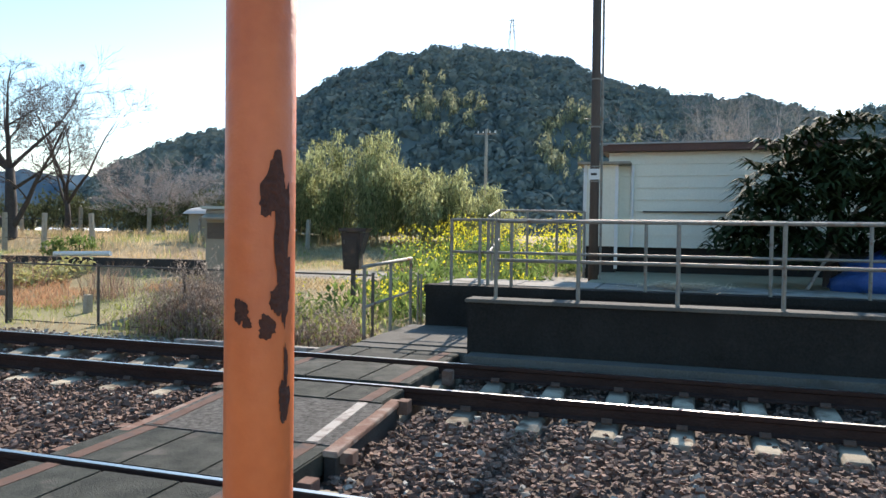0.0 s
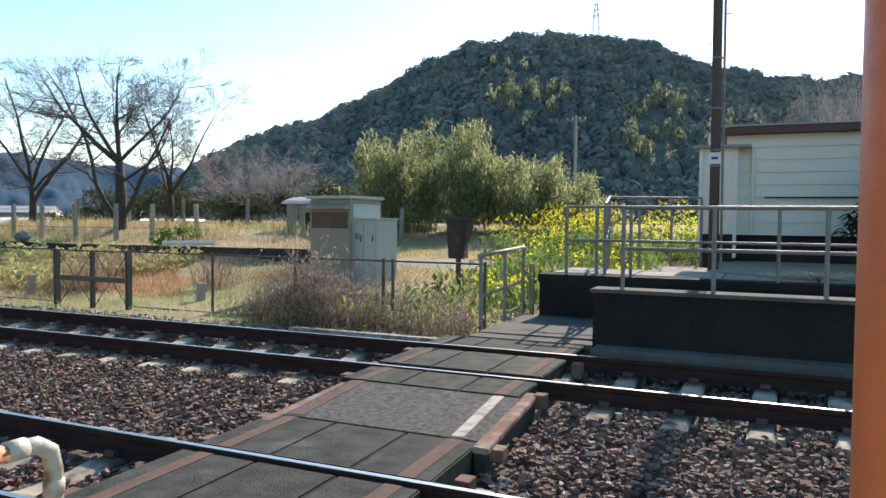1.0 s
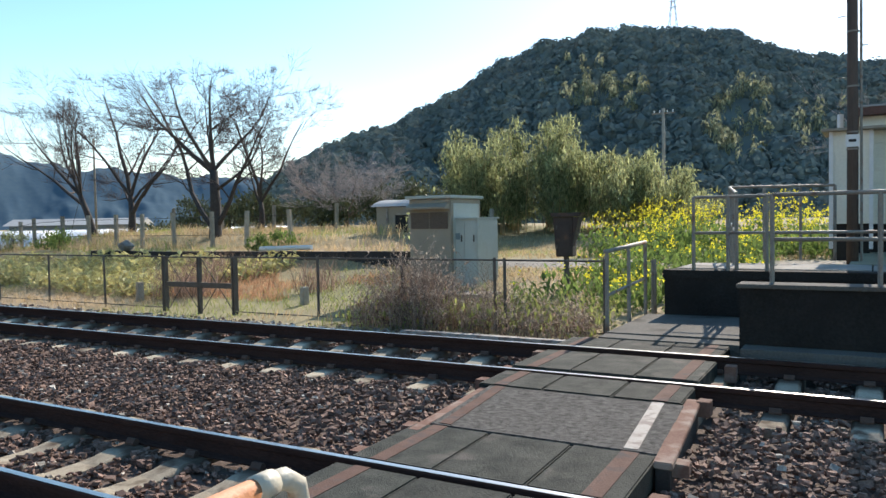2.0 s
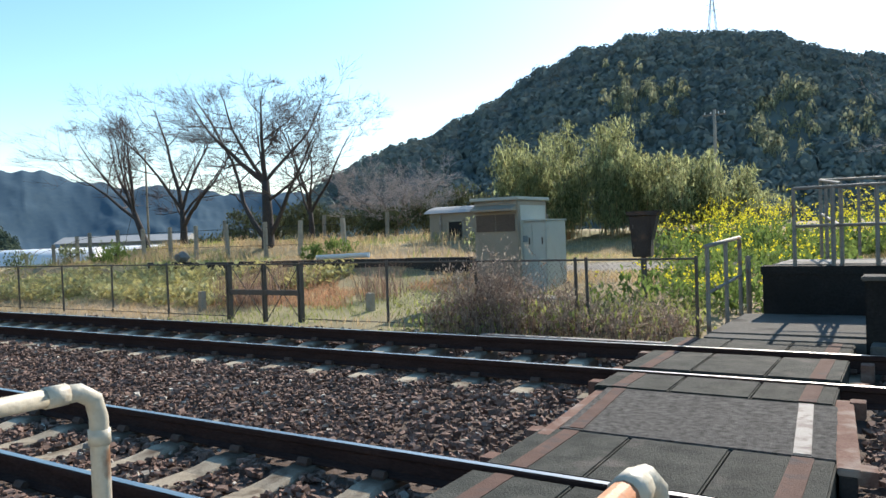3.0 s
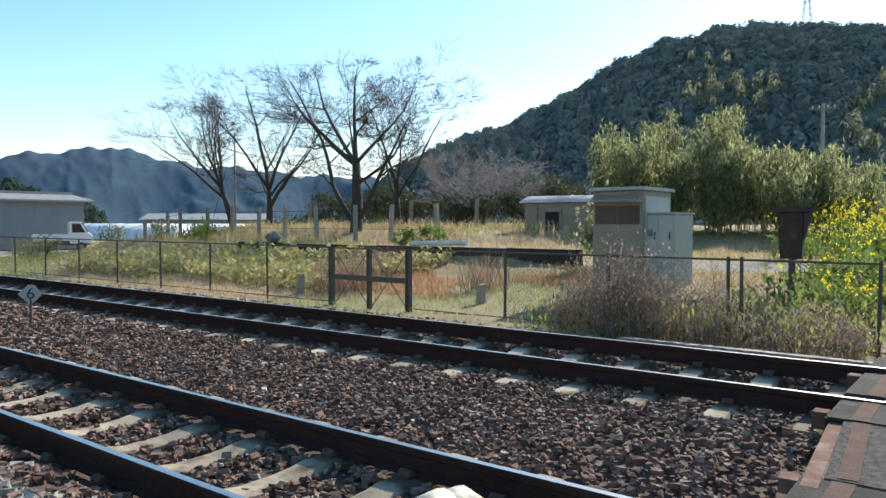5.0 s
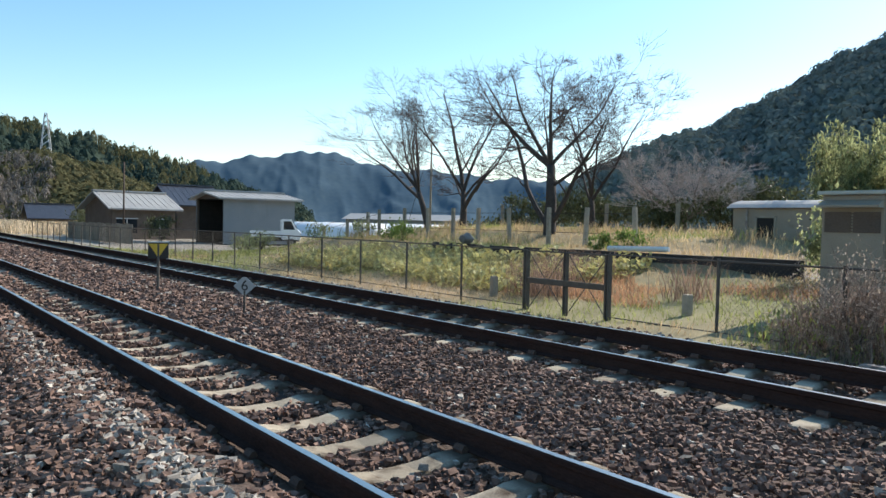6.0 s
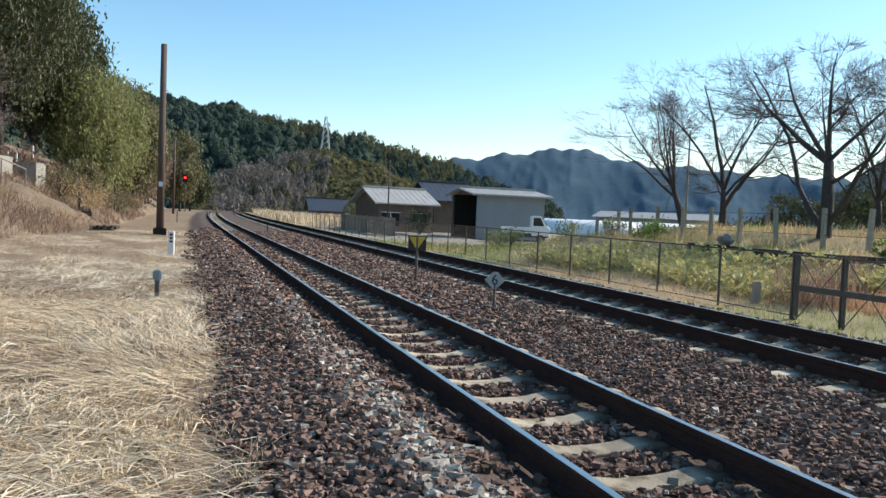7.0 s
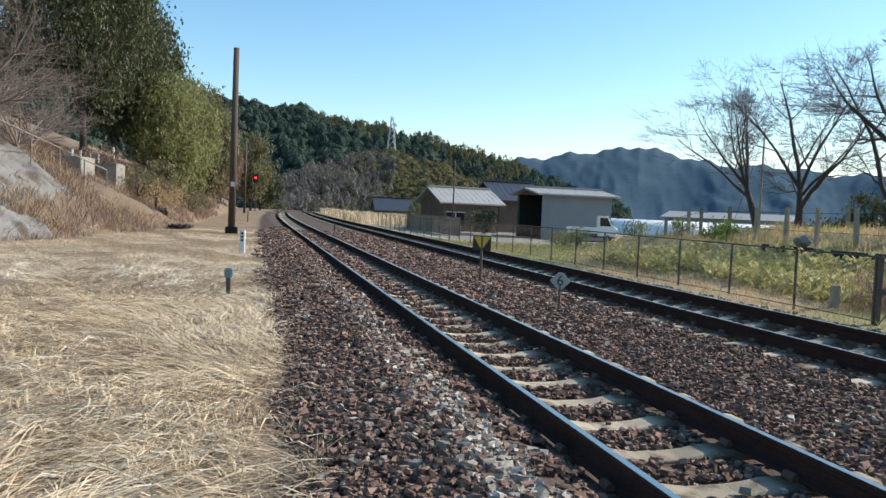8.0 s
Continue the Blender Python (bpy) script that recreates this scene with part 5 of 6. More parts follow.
def greenhouses():
    for k in range(5):
        x0, y0 = -96.0 + k * 4.0, 47.0 + k * 6.0
        t = thing("greenhouse", (x0, y0, -1.2), "low white vinyl greenhouse tunnel", "greenhouse", "greenhouses in the valley", rz=28)
        arc = [(2.6 * math.cos(math.pi * i / 12), 2.3 * math.sin(math.pi * i / 12)) for i in range(13)]
        part("cover", Form().prism(arc, -11, 11, "x"), M["vinyl"], t, "", smooth=True)
        for i in range(10):
            part("hoop", Form().tube([(-11 + i * 2.44, p * 1.01, q * 1.01) for p, q in arc], 0.04, 4), M["galv"], t)
    t = thing("long_building", (-150, 100, -1.5), "long low pale building far in the valley", "building", rz=35)
    part("wall", Form().box(-13, 13, -4, 4, 0, 3.4), M["wall_white"], t)
    part("roof", Form().prism([(-5, 3.4), (5, 3.4), (0, 4.8)], -14, 14, "x"), M["roof_grey"], t)


greenhouses()


def pylon(at, h, label, m):
    t = thing("pylon", at, label, "pylon")
    b = h * 0.11
    for sx, sy in ((-1, -1), (1, -1), (1, 1), (-1, 1)):
        part("leg", Form().tube([(sx * b, sy * b, 0), (sx * b * 0.2, sy * b * 0.2, h)], h * 0.008, 4), m, t)
    for k in range(7):
        z0, z1 = h * k / 7, h * (k + 1) / 7
        w0, w1 = b * (1 - 0.8 * k / 7), b * (1 - 0.8 * (k + 1) / 7)
        for s in (-1, 1):
            part("brace", Form().tube([(-w0, s * w0, z0), (w1, s * w1, z1)], h * 0.005, 3).tube([(s * w0, -w0, z0), (s * w1, w1, z1)], h * 0.005, 3), m, t)
    for k in (0.68, 0.82, 0.95):
        part("arm", Form().tube([(-h * 0.13, 0, h * k), (h * 0.13, 0, h * k)], h * 0.007, 4), m, t)
    return t


steel_far = mat("far_steel", (0.45, 0.46, 0.47), (0.6, 0.61, 0.62), 1, 5, 0.6, bump=0)
pylon((-258.0, 42.5, 18.0), 14.0, "grey lattice pylon on the brown hill", steel_far)
mast = pylon((-74.0, 318.0, 76.0), 17.0, "pale lattice mast on the hilltop", steel_far)


# ---- cut slope beside the line ----
def slope_things():
    t = thing("concrete_pier", (-45.0, -11.0, 2.2), "weathered grey concrete block on the slope", "concrete block", "grave blocks on the slope", rz=-10)
    part("block", Form().box(-0.9, 0.9, -0.8, 0.8, -0.8, 0.95), M["concrete"], t, "", 0.03)
    t2 = copy_thing(t, pose(-47.5, -9.6, 1.9, 0, 0, -15))
    t2.scale = (0.6, 0.7, 1.15)
    for k, (x, y, z) in enumerate(((-46.0, -11.2, 3.0), (-46.9, -11.0, 3.0), (-48.4, -10.4, 2.9), (-48.9, -10.9, 3.0), (-41.5, -12.5, 3.6), (-53.0, -10.4, 3.6))):
        solid("white_stake", Form().tube([(x, y, z - 0.8), (x + 0.05, y, z + 0.6)], 0.06, 6), M["white"], "white painted stake on the slope", "stake", group="white stakes on the slope")
    rail = thing("slope_handrail", (-33.0, -12.0, 0), "thin grey pipe handrail climbing the slope path", "handrail")
    for k in range(6):
        part("post", Form().tube([(-k * 2.0, k * 0.6, 3.0 - k * 0.32), (-k * 2.0, k * 0.6, 4.3 - k * 0.36)], 0.03, 6), M["galv"], rail)
    part("rail", Form().tube([(1.0, -0.3, 4.5), (-10.0, 3.0, 2.5)], 0.03, 6), M["galv"], rail)
    rng = np.random.default_rng(21)
    for (ax, ay), (bx, by), (cx, cy), (dx, dy), lift, sd in (((-30.5, -10.4), (-37.9, -8.9), (-40.4, -11.7), (-33.5, -14.2), 0.28, 0.0), ((-26.5, -9.6), (-31.5, -8.4), (-32.0, -9.2), (-27.0, -10.6), 0.3, 5.0)):
        n, m = 60, 36
        u, w = np.meshgrid(np.linspace(0, 1, n), np.linspace(0, 1, m))
        x = (ax * (1 - u) + bx * u) * (1 - w) + (dx * (1 - u) + cx * u) * w
        y = (ay * (1 - u) + by * u) * (1 - w) + (dy * (1 - u) + cy * u) * w
        rim = np.clip(np.minimum(np.minimum(u, 1 - u) * 7, np.minimum(w, 1 - w) * 5), 0, 1) ** 0.6
        h = np.array([0.35 * noise.ridged_multi_fractal(Vector((p, q, sd)) * 0.45, 0.9, 2.1, 5, 0.9, 2.0) - 0.25 for p, q in zip(x.ravel(), y.ravel())]).reshape(x.shape)
        crack = -0.10 * np.exp(-((w - 0.55 - 0.25 * u + 0.06 * np.sin(u * 19)) / 0.025) ** 2)
        z = gz(x, y) - 0.35 + rim * (0.35 + lift + h * 0.7 + crack) + 0.05 * np.floor(4 * w + 0.8 * np.sin(u * 5)) * rim
        i = (np.arange(m - 1)[:, None] * n + np.arange(n - 1)[None]).ravel()
        tagged(new("rock_outcrop", raw_mesh("rock_outcrop", np.stack([x, y, z], -1).reshape(-1, 3), np.stack([i, i + 1, i + n + 1, i + n], 1), M["rock"], True)), "weathered grey rock face showing through the slope", "rock")
    solid("dark_culvert", Form().box(-0.5, 0.5, -0.4, 0.4, 0, 0.9, pose(-47.0, -7.0, -0.2, 0, 12, 10)), M["dark"], "dark culvert mouth in the slope", "culvert", "", 0.05)
    t = thing("timber_stack", (-44.5, -5.6, -0.25), "stack of dark poles lying at the slope foot", "timber")
    for k in range(7):
        part("pole", Form().tube([(-1.6, -0.5 + 0.16 * k, 0.08 + 0.02 * (k % 3)), (1.5, -0.45 + 0.16 * k, 0.12 + 0.05 * (k % 2))], 0.07, 7), M["beam"], t)


slope_things()


# ---- trees ----
def bare_tree(name, base, height, spread, seed, label, trunk_r=0.2, fork=0.22, limbs=6, levels=5, lean=(0, 0), bark="bark", twig="twig", curl=0.25, ways=(), steps=5):
    """A leafless tree: a short trunk, arching limbs and ever finer twigs."""
    rng = random.Random(seed)
    t = thing(name, base, label, "tree")
    wood, fine = Form(), Form()

    def limb(p, d, length, r, level):
        n = steps if level < 3 else 3
        pts, q, dd = [p], p.copy(), d.copy()
        for i in range(n):
            bow = 0.05 if level < 2 else 0.02
            dd = (dd + Vector((rng.uniform(-1, 1), rng.uniform(-1, 1), rng.uniform(-0.8, 0.8))) * curl * (0.95 if level < 2 else 1.1) + Vector((0, 0, bow))).normalized()
            if q.z > height * (0.98 + 0.06 * rng.random()):
                break
            q = q + dd * length / n
            pts.append(q.copy())
        thin = 0.16 if level < 3 else 0.4
        if len(pts) < 3:
            return
        n = len(pts) - 1
        (wood if level < 3 else fine).tube(pts, r, 7 if level < 2 else (4 if level < 3 else 3), r1=max(r * thin, 0.003), caps=level < 1)
        if level >= levels:
            return
        kids = (3, 5, 5, 6, 5, 3)[level]
        for k in range(kids):
            s = (k + rng.uniform(0.4, 1.0)) / kids * 0.75 + 0.25
            idx = min(max(int(s * n), 1), n)
            local = r * (1 - (1 - thin) * idx / n)
            ang = rng.uniform(0.5, 1.1) if k < kids - 1 else rng.uniform(0.05, 0.3)
            way = (pts[idx] - pts[idx - 1]).normalized()
            side = way.cross(Vector((rng.uniform(-1, 1), rng.uniform(-1, 1), rng.uniform(-1, 1)))).normalized()
            nd = way * math.cos(ang) + side * math.sin(ang)
            if nd.z < -0.1:
                nd.z *= -0.2
            limb(pts[idx], nd.normalized(), length * (rng.uniform(0.34, 0.52) if level < 2 else rng.uniform(0.44, 0.66)), max(local * rng.uniform(0.42, 0.66), 0.0045), level + 1)
    top = Vector((lean[0] * height * fork, lean[1] * height * fork, height * fork))
    trunk = Form().tube([(0, 0, -0.25), (0.0, 0.0, 0.05), tuple(top * 0.5 + Vector((0.03, 0.02, 0))), tuple(top)], trunk_r * 1.2, 10, r1=trunk_r * 0.62)
    for x, y, z, start, length, r in ways:
        limb(top * start, Vector((x, y, z)).normalized(), length, r, 1)
    for k in range(0 if ways else limbs):
        a = 6.2832 * (k + rng.uniform(-0.25, 0.25)) / limbs
        out = spread / height * rng.uniform(0.7, 1.7)
        d = Vector((math.cos(a) * out + lean[0], math.sin(a) * out + lean[1], 1.0 * rng.uniform(0.8, 1.1))).normalized()
        limb(top * rng.uniform(0.7, 1.0), d, height * (1 - fork) * rng.uniform(0.72, 0.9), trunk_r * rng.uniform(0.28, 0.46), 1)
    part("trunk", trunk, M[bark], t, "dark rough trunk", smooth=True)
    part("limb", wood, M[bark], t, "dark arching limbs")
    tagged(part("twig", fine, M[twig], t, "fine bare twigs"), kind="stuff")
    return t


bare_tree("cherry_tree", (-22.9, 18.5, 0.85), 6.75, 10.5, 5, "bare spreading cherry tree on the grassy bank", 0.25, 0.4, 7, 5, curl=0.2,
          ways=((-1.0, -0.1, 0.80, 0.12, 7.6, 0.115), (-0.95, 0.15, 0.66, 0.98, 5.0, 0.12), (-0.4, -0.5, 0.8, 1.0, 4.2, 0.09), (0.2, -0.1, 0.9, 1.0, 3.6, 0.10), (0.55, 0.5, 0.75, 1.0, 3.8, 0.08),
                (0.66, -0.1, 0.8, 0.15, 4.9, 0.11), (0.95, 0.2, 0.5, 0.7, 3.9, 0.07), (-0.6, 0.6, 0.75, 0.9, 4.0, 0.07)), steps=7)
bare_tree("cherry_tree", (-32.6, 22.2, 1.0), 8.0, 8.0, 12, "bare cherry tree with slender upright limbs", 0.2, 0.24, 6, 5, curl=0.18,
          ways=((-0.25, 0, 1.0, 0.9, 6.0, 0.12), (-0.75, -0.3, 0.8, 1.0, 5.2, 0.09), (0.15, 0.3, 1.0, 1.0, 5.0, 0.09), (0.95, -0.1, 0.75, 0.5, 5.2, 0.11), (0.7, 0.3, 0.7, 0.8, 4.2, 0.07), (-1.0, 0.4, 0.5, 0.8, 4.0, 0.06)))
bare_tree("cherry_tree", (-34.7, 21.6, 1.0), 6.9, 9.5, 23, "bare leaning cherry tree with a low arching limb", 0.19, 0.3, 6, 5, lean=(-0.42, -0.05), curl=0.18,
          ways=((-1.25, 0, 0.22, 0.75, 9.0, 0.10), (-0.95, -0.2, 0.7, 1.0, 6.0, 0.10), (-0.45, 0.3, 1.0, 1.0, 5.0, 0.10), (-1.0, 0.3, 0.9, 0.95, 5.5, 0.08), (0.25, -0.2, 0.95, 0.9, 4.4, 0.07), (-0.2, -0.3, 0.95, 1.0, 4.4, 0.07)))
bare_tree("young_tree", (-25.7, 24.0, 1.1), 6.2, 4.6, 31, "thin bare tree behind the posts", 0.16, 0.24, 6, 5, curl=0.2,
          ways=((0.15, 0, 1.0, 0.9, 4.6, 0.09), (0.7, 0.1, 0.85, 0.9, 4.8, 0.08), (-0.45, 0.2, 0.9, 0.8, 3.8, 0.07), (0.4, -0.3, 0.9, 1.0, 4.0, 0.07)))
bare_tree("bare_shrub_tree", (-22.6, 26.5, 1.1), 4.6, 8.5, 44, "low grey leafless tree with a broad tangled crown", 0.13, 0.14, 10, 5, bark="browntwig", twig="greytwig", curl=0.26)
bare_tree("bare_poplar", (4.2, 44.0, 1.2), 9.5, 3.0, 51, "grey-brown leafless tree behind the hut", 0.2, 0.1, 12, 4, bark="greytwig", twig="greytwig")
bare_tree("bare_poplar", (1.0, 48.0, 1.2), 8.5, 4.5, 52, "grey-brown leafless tree further behind the hut", 0.2, 0.1, 12, 4, bark="greytwig", twig="greytwig")
for k, (x, y, hgt) in enumerate(((-37.5, -13.5, 7.5), (-33.0, -14.5, 8.0), (-41.5, -14.0, 6.5), (-30.0, -16.5, 8.5), (-40.0, -17.0, 9.0), (-35.5, -18.5, 9.0), (-44.0, -12.6, 4.5), (-39.5, -12.0, 4.0))):
    bare_tree("bare_hillside_tree", (x, y, float(gz(x, y)) - 0.2), hgt, hgt * 0.9, 60 + k, "pale brown leafless tree on the slope", 0.14, 0.15, 9, 4, bark="browntwig", twig="browntwig")


def leafy(name, base, size, leaves, leaf, m, label, seed, clusters=34, trunk_h=0.3, category="tree", droop=0.6, tuft=0.22):
    """A leafy tree or bush: trunk, limbs and a crown of many small leaf tufts with gaps between."""
    rng = np.random.default_rng(seed)
    t = thing(name, base, label, category)
    c = rng.normal(0, 1, (clusters, 3))
    c /= np.linalg.norm(c, axis=1)[:, None]
    c *= rng.uniform(0.45, 1.0, (clusters, 1)) ** 0.6
    sx, sy, sz = size
    centre = np.array([0, 0, sz * (trunk_h + (1 - trunk_h) * 0.5)])
    half = np.array([sx / 2, sy / 2, sz * (1 - trunk_h) / 2])
    cc = c * half * 0.85 + centre
    w = rng.integers(0, clusters, leaves)
    p = cc[w] + rng.normal(0, 1, (leaves, 3)) * half * tuft * rng.uniform(0.6, 1.4, (clusters, 1))[w]
    p = p[p[:, 2] > 0.03]
    v, f = strew(leaf_forms(leaf * 0.55, leaf, 0.3), p, np.ones(len(p)) * rng.uniform(0.6, 1.35, len(p)), rng, 1.9)
    part("crown", raw_mesh("crown", v, f, M[m]), None, t, "dense leafy crown")
    tr = Form().tube([(0, 0, -0.3), (0.02 * sx, 0, sz * trunk_h), (0, 0.02, sz * 0.75)], max(0.03, sx * 0.025), 7, r1=max(0.012, sx * 0.008))
    for k in range(6):
        q = cc[k]
        tr.tube([(0, 0, sz * trunk_h * 0.9), tuple(q * np.array([0.5, 0.5, 0.8])), tuple(q)], max(0.015, sx * 0.01), 5, r1=0.008)
    part("trunk", tr, M["bark"], t, "brown trunk and limbs", smooth=True)
    return t


# dark hedge behind the posts
rng = random.Random(77)
for k in range(13):
    x = -40.0 + k * 2.15 + rng.uniform(-0.5, 0.5)
    y = 27.0 + rng.uniform(-1, 1)
    leafy("evergreen_bush", (x, y, float(gz(x, y)) - 0.1), (3.0, 2.6, rng.uniform(1.4, 2.3)), 1500, 0.17, "leafdark", "dark evergreen bush in the hedge behind the bank", 200 + k, 22, 0.1, "bush")
for x, y, s in ((-16.6, 15.2, 0.7), (-18.0, 15.6, 0.55), (-27.5, 15.0, 0.8), (-29.2, 15.6, 0.9), (-31.0, 15.3, 0.8), (-34.5, 15.0, 1.0), (-33.0, 11.5, 0.9), (-36.5, 12.5, 1.0), (-38.5, 13.0, 0.9)):
    leafy("garden_bush", (x, y, float(gz(x, y)) - 0.05), (s * 1.5, s * 1.4, s), 420, 0.11, "rapeleaf" if x > -30 else "bamboo", "small yellow-green bush in the rough garden", int(-x * 10), 12, 0.05, "bush")

# bamboo thicket
def bamboo(base, height, spread, culms, seed, label):
    """A clump of thin arching culms, each with leaves along its upper part."""
    rng = np.random.default_rng(seed)
    t = thing("bamboo_clump", base, label, "bamboo")
    stalks, P = Form(), []
    for _ in range(culms):
        h = height * rng.uniform(0.55, 1.08)
        a, out = rng.uniform(0, 6.283), rng.uniform(0.1, 0.75) * spread
        b = rng.normal(0, spread * 0.22, 2)
        d = np.array([math.cos(a), math.sin(a)])
        pts = [np.array([*(b + d * out * k ** 2), h * k * (1 - 0.08 * k * k)]) for k in np.linspace(0, 1, 6)]
        stalks.tube([tuple(q) for q in pts], 0.016, 4, r1=0.005, caps=False)
        n = int(84 * h)
        k = rng.uniform(0.14, 1.04, n) ** 0.75
        c = np.stack([b[0] + d[0] * out * k ** 2, b[1] + d[1] * out * k ** 2, h * k * (1 - 0.08 * k * k)], 1)
        spray = np.floor(k * 9) + rng.integers(0, 3, n) * 10
        turn = spray * 2.4
        reach = rng.uniform(0, 1, n) ** 0.7 * 0.5 * (1.15 - 0.7 * k)
        c += np.stack([np.cos(turn) * reach, np.sin(turn) * reach, 0.25 * reach - 0.5 * reach ** 2], 1)
        P.append(c + rng.normal(0, 1, (n, 3)) * np.array([0.12, 0.12, 0.09]))
    P = np.concatenate(P)
    v, f = strew(leaf_forms(0.055, 0.2, 0.3), P, rng.uniform(0.6, 1.4, len(P)), rng, 1.9)
    part("foliage", raw_mesh("foliage", v, f, M["bamboo"]), None, t, "olive-yellow narrow leaves")
    tagged(part("culm", stalks, M["drygrass"], t, "thin tan culms"), kind="stuff")


rng = random.Random(5)
for k in range(28):
    x = -16.2 + k * 0.37 + rng.uniform(-0.3, 0.3)
    y = 25.5 + rng.uniform(-1.8, 2.0)
    hgt = float(np.interp(x, [-16.3, -15.3, -14.1, -12.4, -11.6, -10.5, -9.4, -8.4, -6.8, -6], [2.2, 3.8, 5.0, 4.3, 5.0, 3.4, 3.1, 3.5, 2.2, 1.6])) * rng.uniform(0.62, 1.1)
    bamboo((x, y, float(gz(x, y)) - 0.1), hgt, 1.3, 9, 300 + k, "olive-green bamboo clump at the edge of the field")
leafy("garden_tree", (-10.4, 14.0, 0.2), (1.4, 1.2, 2.0), 900, 0.12, "bamboo", "thin yellow-green shrub beside the block hut", 401, 18, 0.1, "bush")


def broad_bush():
    """Large glossy strap leaves in tufts."""
    rng = np.random.default_rng(15)
    t = thing("broadleaf_bush", (2.7, 9.9, 0.95), "dark glossy bush with long drooping strap leaves", "bush")
    v, f = [], []
    for k in range(270):
        c = rng.normal(0, 1, 3)
        c /= np.linalg.norm(c)
        c = np.array([c[0] * 1.65, c[1] * 0.7, 0.25 + abs(c[2]) * 2.15]) * rng.uniform(0.6, 1.0)
        for j in range(22):
            a, up = rng.uniform(0, 6.283), rng.uniform(-0.1, 0.9)
            L, w = rng.uniform(0.28, 0.5), rng.uniform(0.02, 0.038)
            d, s = np.array([math.cos(a), math.sin(a), 0]), np.array([-math.sin(a), math.cos(a), 0])
            m = c + d * L * 0.5 + np.array([0, 0, up * L * 0.45])
            e = c + d * L + np.array([0, 0, (up - 0.55) * L * 0.6])
            b = len(v)
            v += [c - s * w * 0.4, c + s * w * 0.4, m + s * w, m - s * w, e]
            f += [(b, b + 1, b + 2), (b, b + 2, b + 3), (b + 3, b + 2, b + 4)]
    part("leaves", raw_mesh("leaves", np.array(v), np.array(f), M["palm"]), None, t, "long dark glossy leaves")
    part("trunk", Form().tube([(0, 0, -0.2), (0.1, 0.05, 1.7)], 0.1, 8).tube([(0, 0, 0.3), (-0.8, 0, 1.5)], 0.06, 7).tube([(0, 0, 0.3), (0.9, 0.1, 1.4)], 0.06, 7), M["bark"], t)


broad_bush()

# trees on the cut slope
for k, (x, y, s, n, lf, m, lab) in enumerate((
        (-50.5, -11.6, (10.0, 8.5, 19.0), 36000, 0.24, "leafdark", "tall dark evergreen tree on the slope"),
        (-54.0, -17.5, (9.0, 8.0, 15.0), 12000, 0.28, "leafdark", "dark evergreen tree high on the slope"),
        (-57.0, -11.0, (8.0, 7.0, 14.0), 14000, 0.28, "leafdark", "dark evergreen tree on the slope"),
        (-57.5, -7.9, (6.0, 5.5, 9.0), 9000, 0.26, "bamboogreen", "light green bamboo thicket on the slope"),
        (-62.5, -7.4, (6.5, 6.0, 10.5), 9000, 0.28, "bamboogreen", "light green bamboo thicket by the line"),
        (-66.5, -10.5, (7.5, 7.0, 14.0), 10000, 0.32, "leafdark", "dark evergreen tree behind the bamboo"),
        (-69.0, -7.2, (6.0, 5.5, 10.0), 7000, 0.32, "bamboogreen", "light green bamboo thicket further along"),
        (-54.0, -8.0, (4.0, 3.0, 2.8), 2600, 0.22, "olive", "low green brush on the slope"),
        (-76.0, -6.5, (7.5, 6.0, 11.5), 8000, 0.38, "olive", "olive evergreen tree along the line"),
        (-85.0, -6.6, (8.0, 6.0, 12.0), 7500, 0.42, "olive", "olive tree along the line"),
        (-95.0, -6.6, (8.0, 6.0, 11.5), 7000, 0.46, "weed", "brown-leaved tree along the line"),
        (-106.0, -6.6, (8.0, 6.0, 11.0), 6000, 0.5, "olive", "olive tree far along the line"),
        (-119.0, -6.8, (8.0, 6.0, 9.5), 4500, 0.5, "weed", "brown tree far along the line"),
        (-131.0, -2.6, (9.0, 8.0, 13.0), 5500, 0.55, "olive", "tall olive tree far along the line"),
        (-142.0, -1.0, (9.0, 8.0, 8.0), 2600, 0.65, "leafdark", "dark tree where the line bends"))):
    leafy("slope_tree", (x, y, float(gz(x, y)) - 0.3), s, n, lf, m, lab, 500 + k, 110, 0.12, tuft=0.115)
rng = random.Random(91)
for k in range(40):
    x = -46.5 - k * 0.95 + rng.uniform(-0.8, 0.8)
    y = float(foot(x)) - rng.uniform(0.6, 4.5)
    sz = rng.uniform(0.9, 2.0)
    leafy("slope_brush", (x, y, float(gz(x, y)) - 0.15), (sz * 1.8, sz * 1.4, sz), 800, 0.15, ("drygrass", "weed", "olive", "weed", "olive")[k % 5], "tangled brown brush on the cut slope", 700 + k, 16, 0.05, "bush", tuft=0.3)
for k, (x, y, s) in enumerate(((-66.5, 17.5, 1.6), (-59.5, 15.6, 2.0), (-76.0, 14.0, 2.4), (-84.0, 16.0, 3.0), (-92, 20, 3.5), (-70.5, 13.5, 1.6))):
    leafy("yard_bush", (x, y, float(gz(x, y)) - 0.1), (s * 1.3, s * 1.2, s), 900, 0.2, "leafdark", "dark bush beside the house", 600 + k, 20, 0.1, "bush")


# ---- grass, weeds and flowers ----
def over(n, x0, x1, y0, y1, rng, keep=None):
    x, y = rng.uniform(x0, x1, n), rng.uniform(y0, y1, n)
    if keep is not None:
        k = keep(x, y)
        x, y = x[k], y[k]
    near = bumps(x, y, 2.1, 0.012) + bumps(x, y, 0.7, 0.03, 2.0)
    return np.stack([x, y, gz(x, y) + near - 0.005], 1)


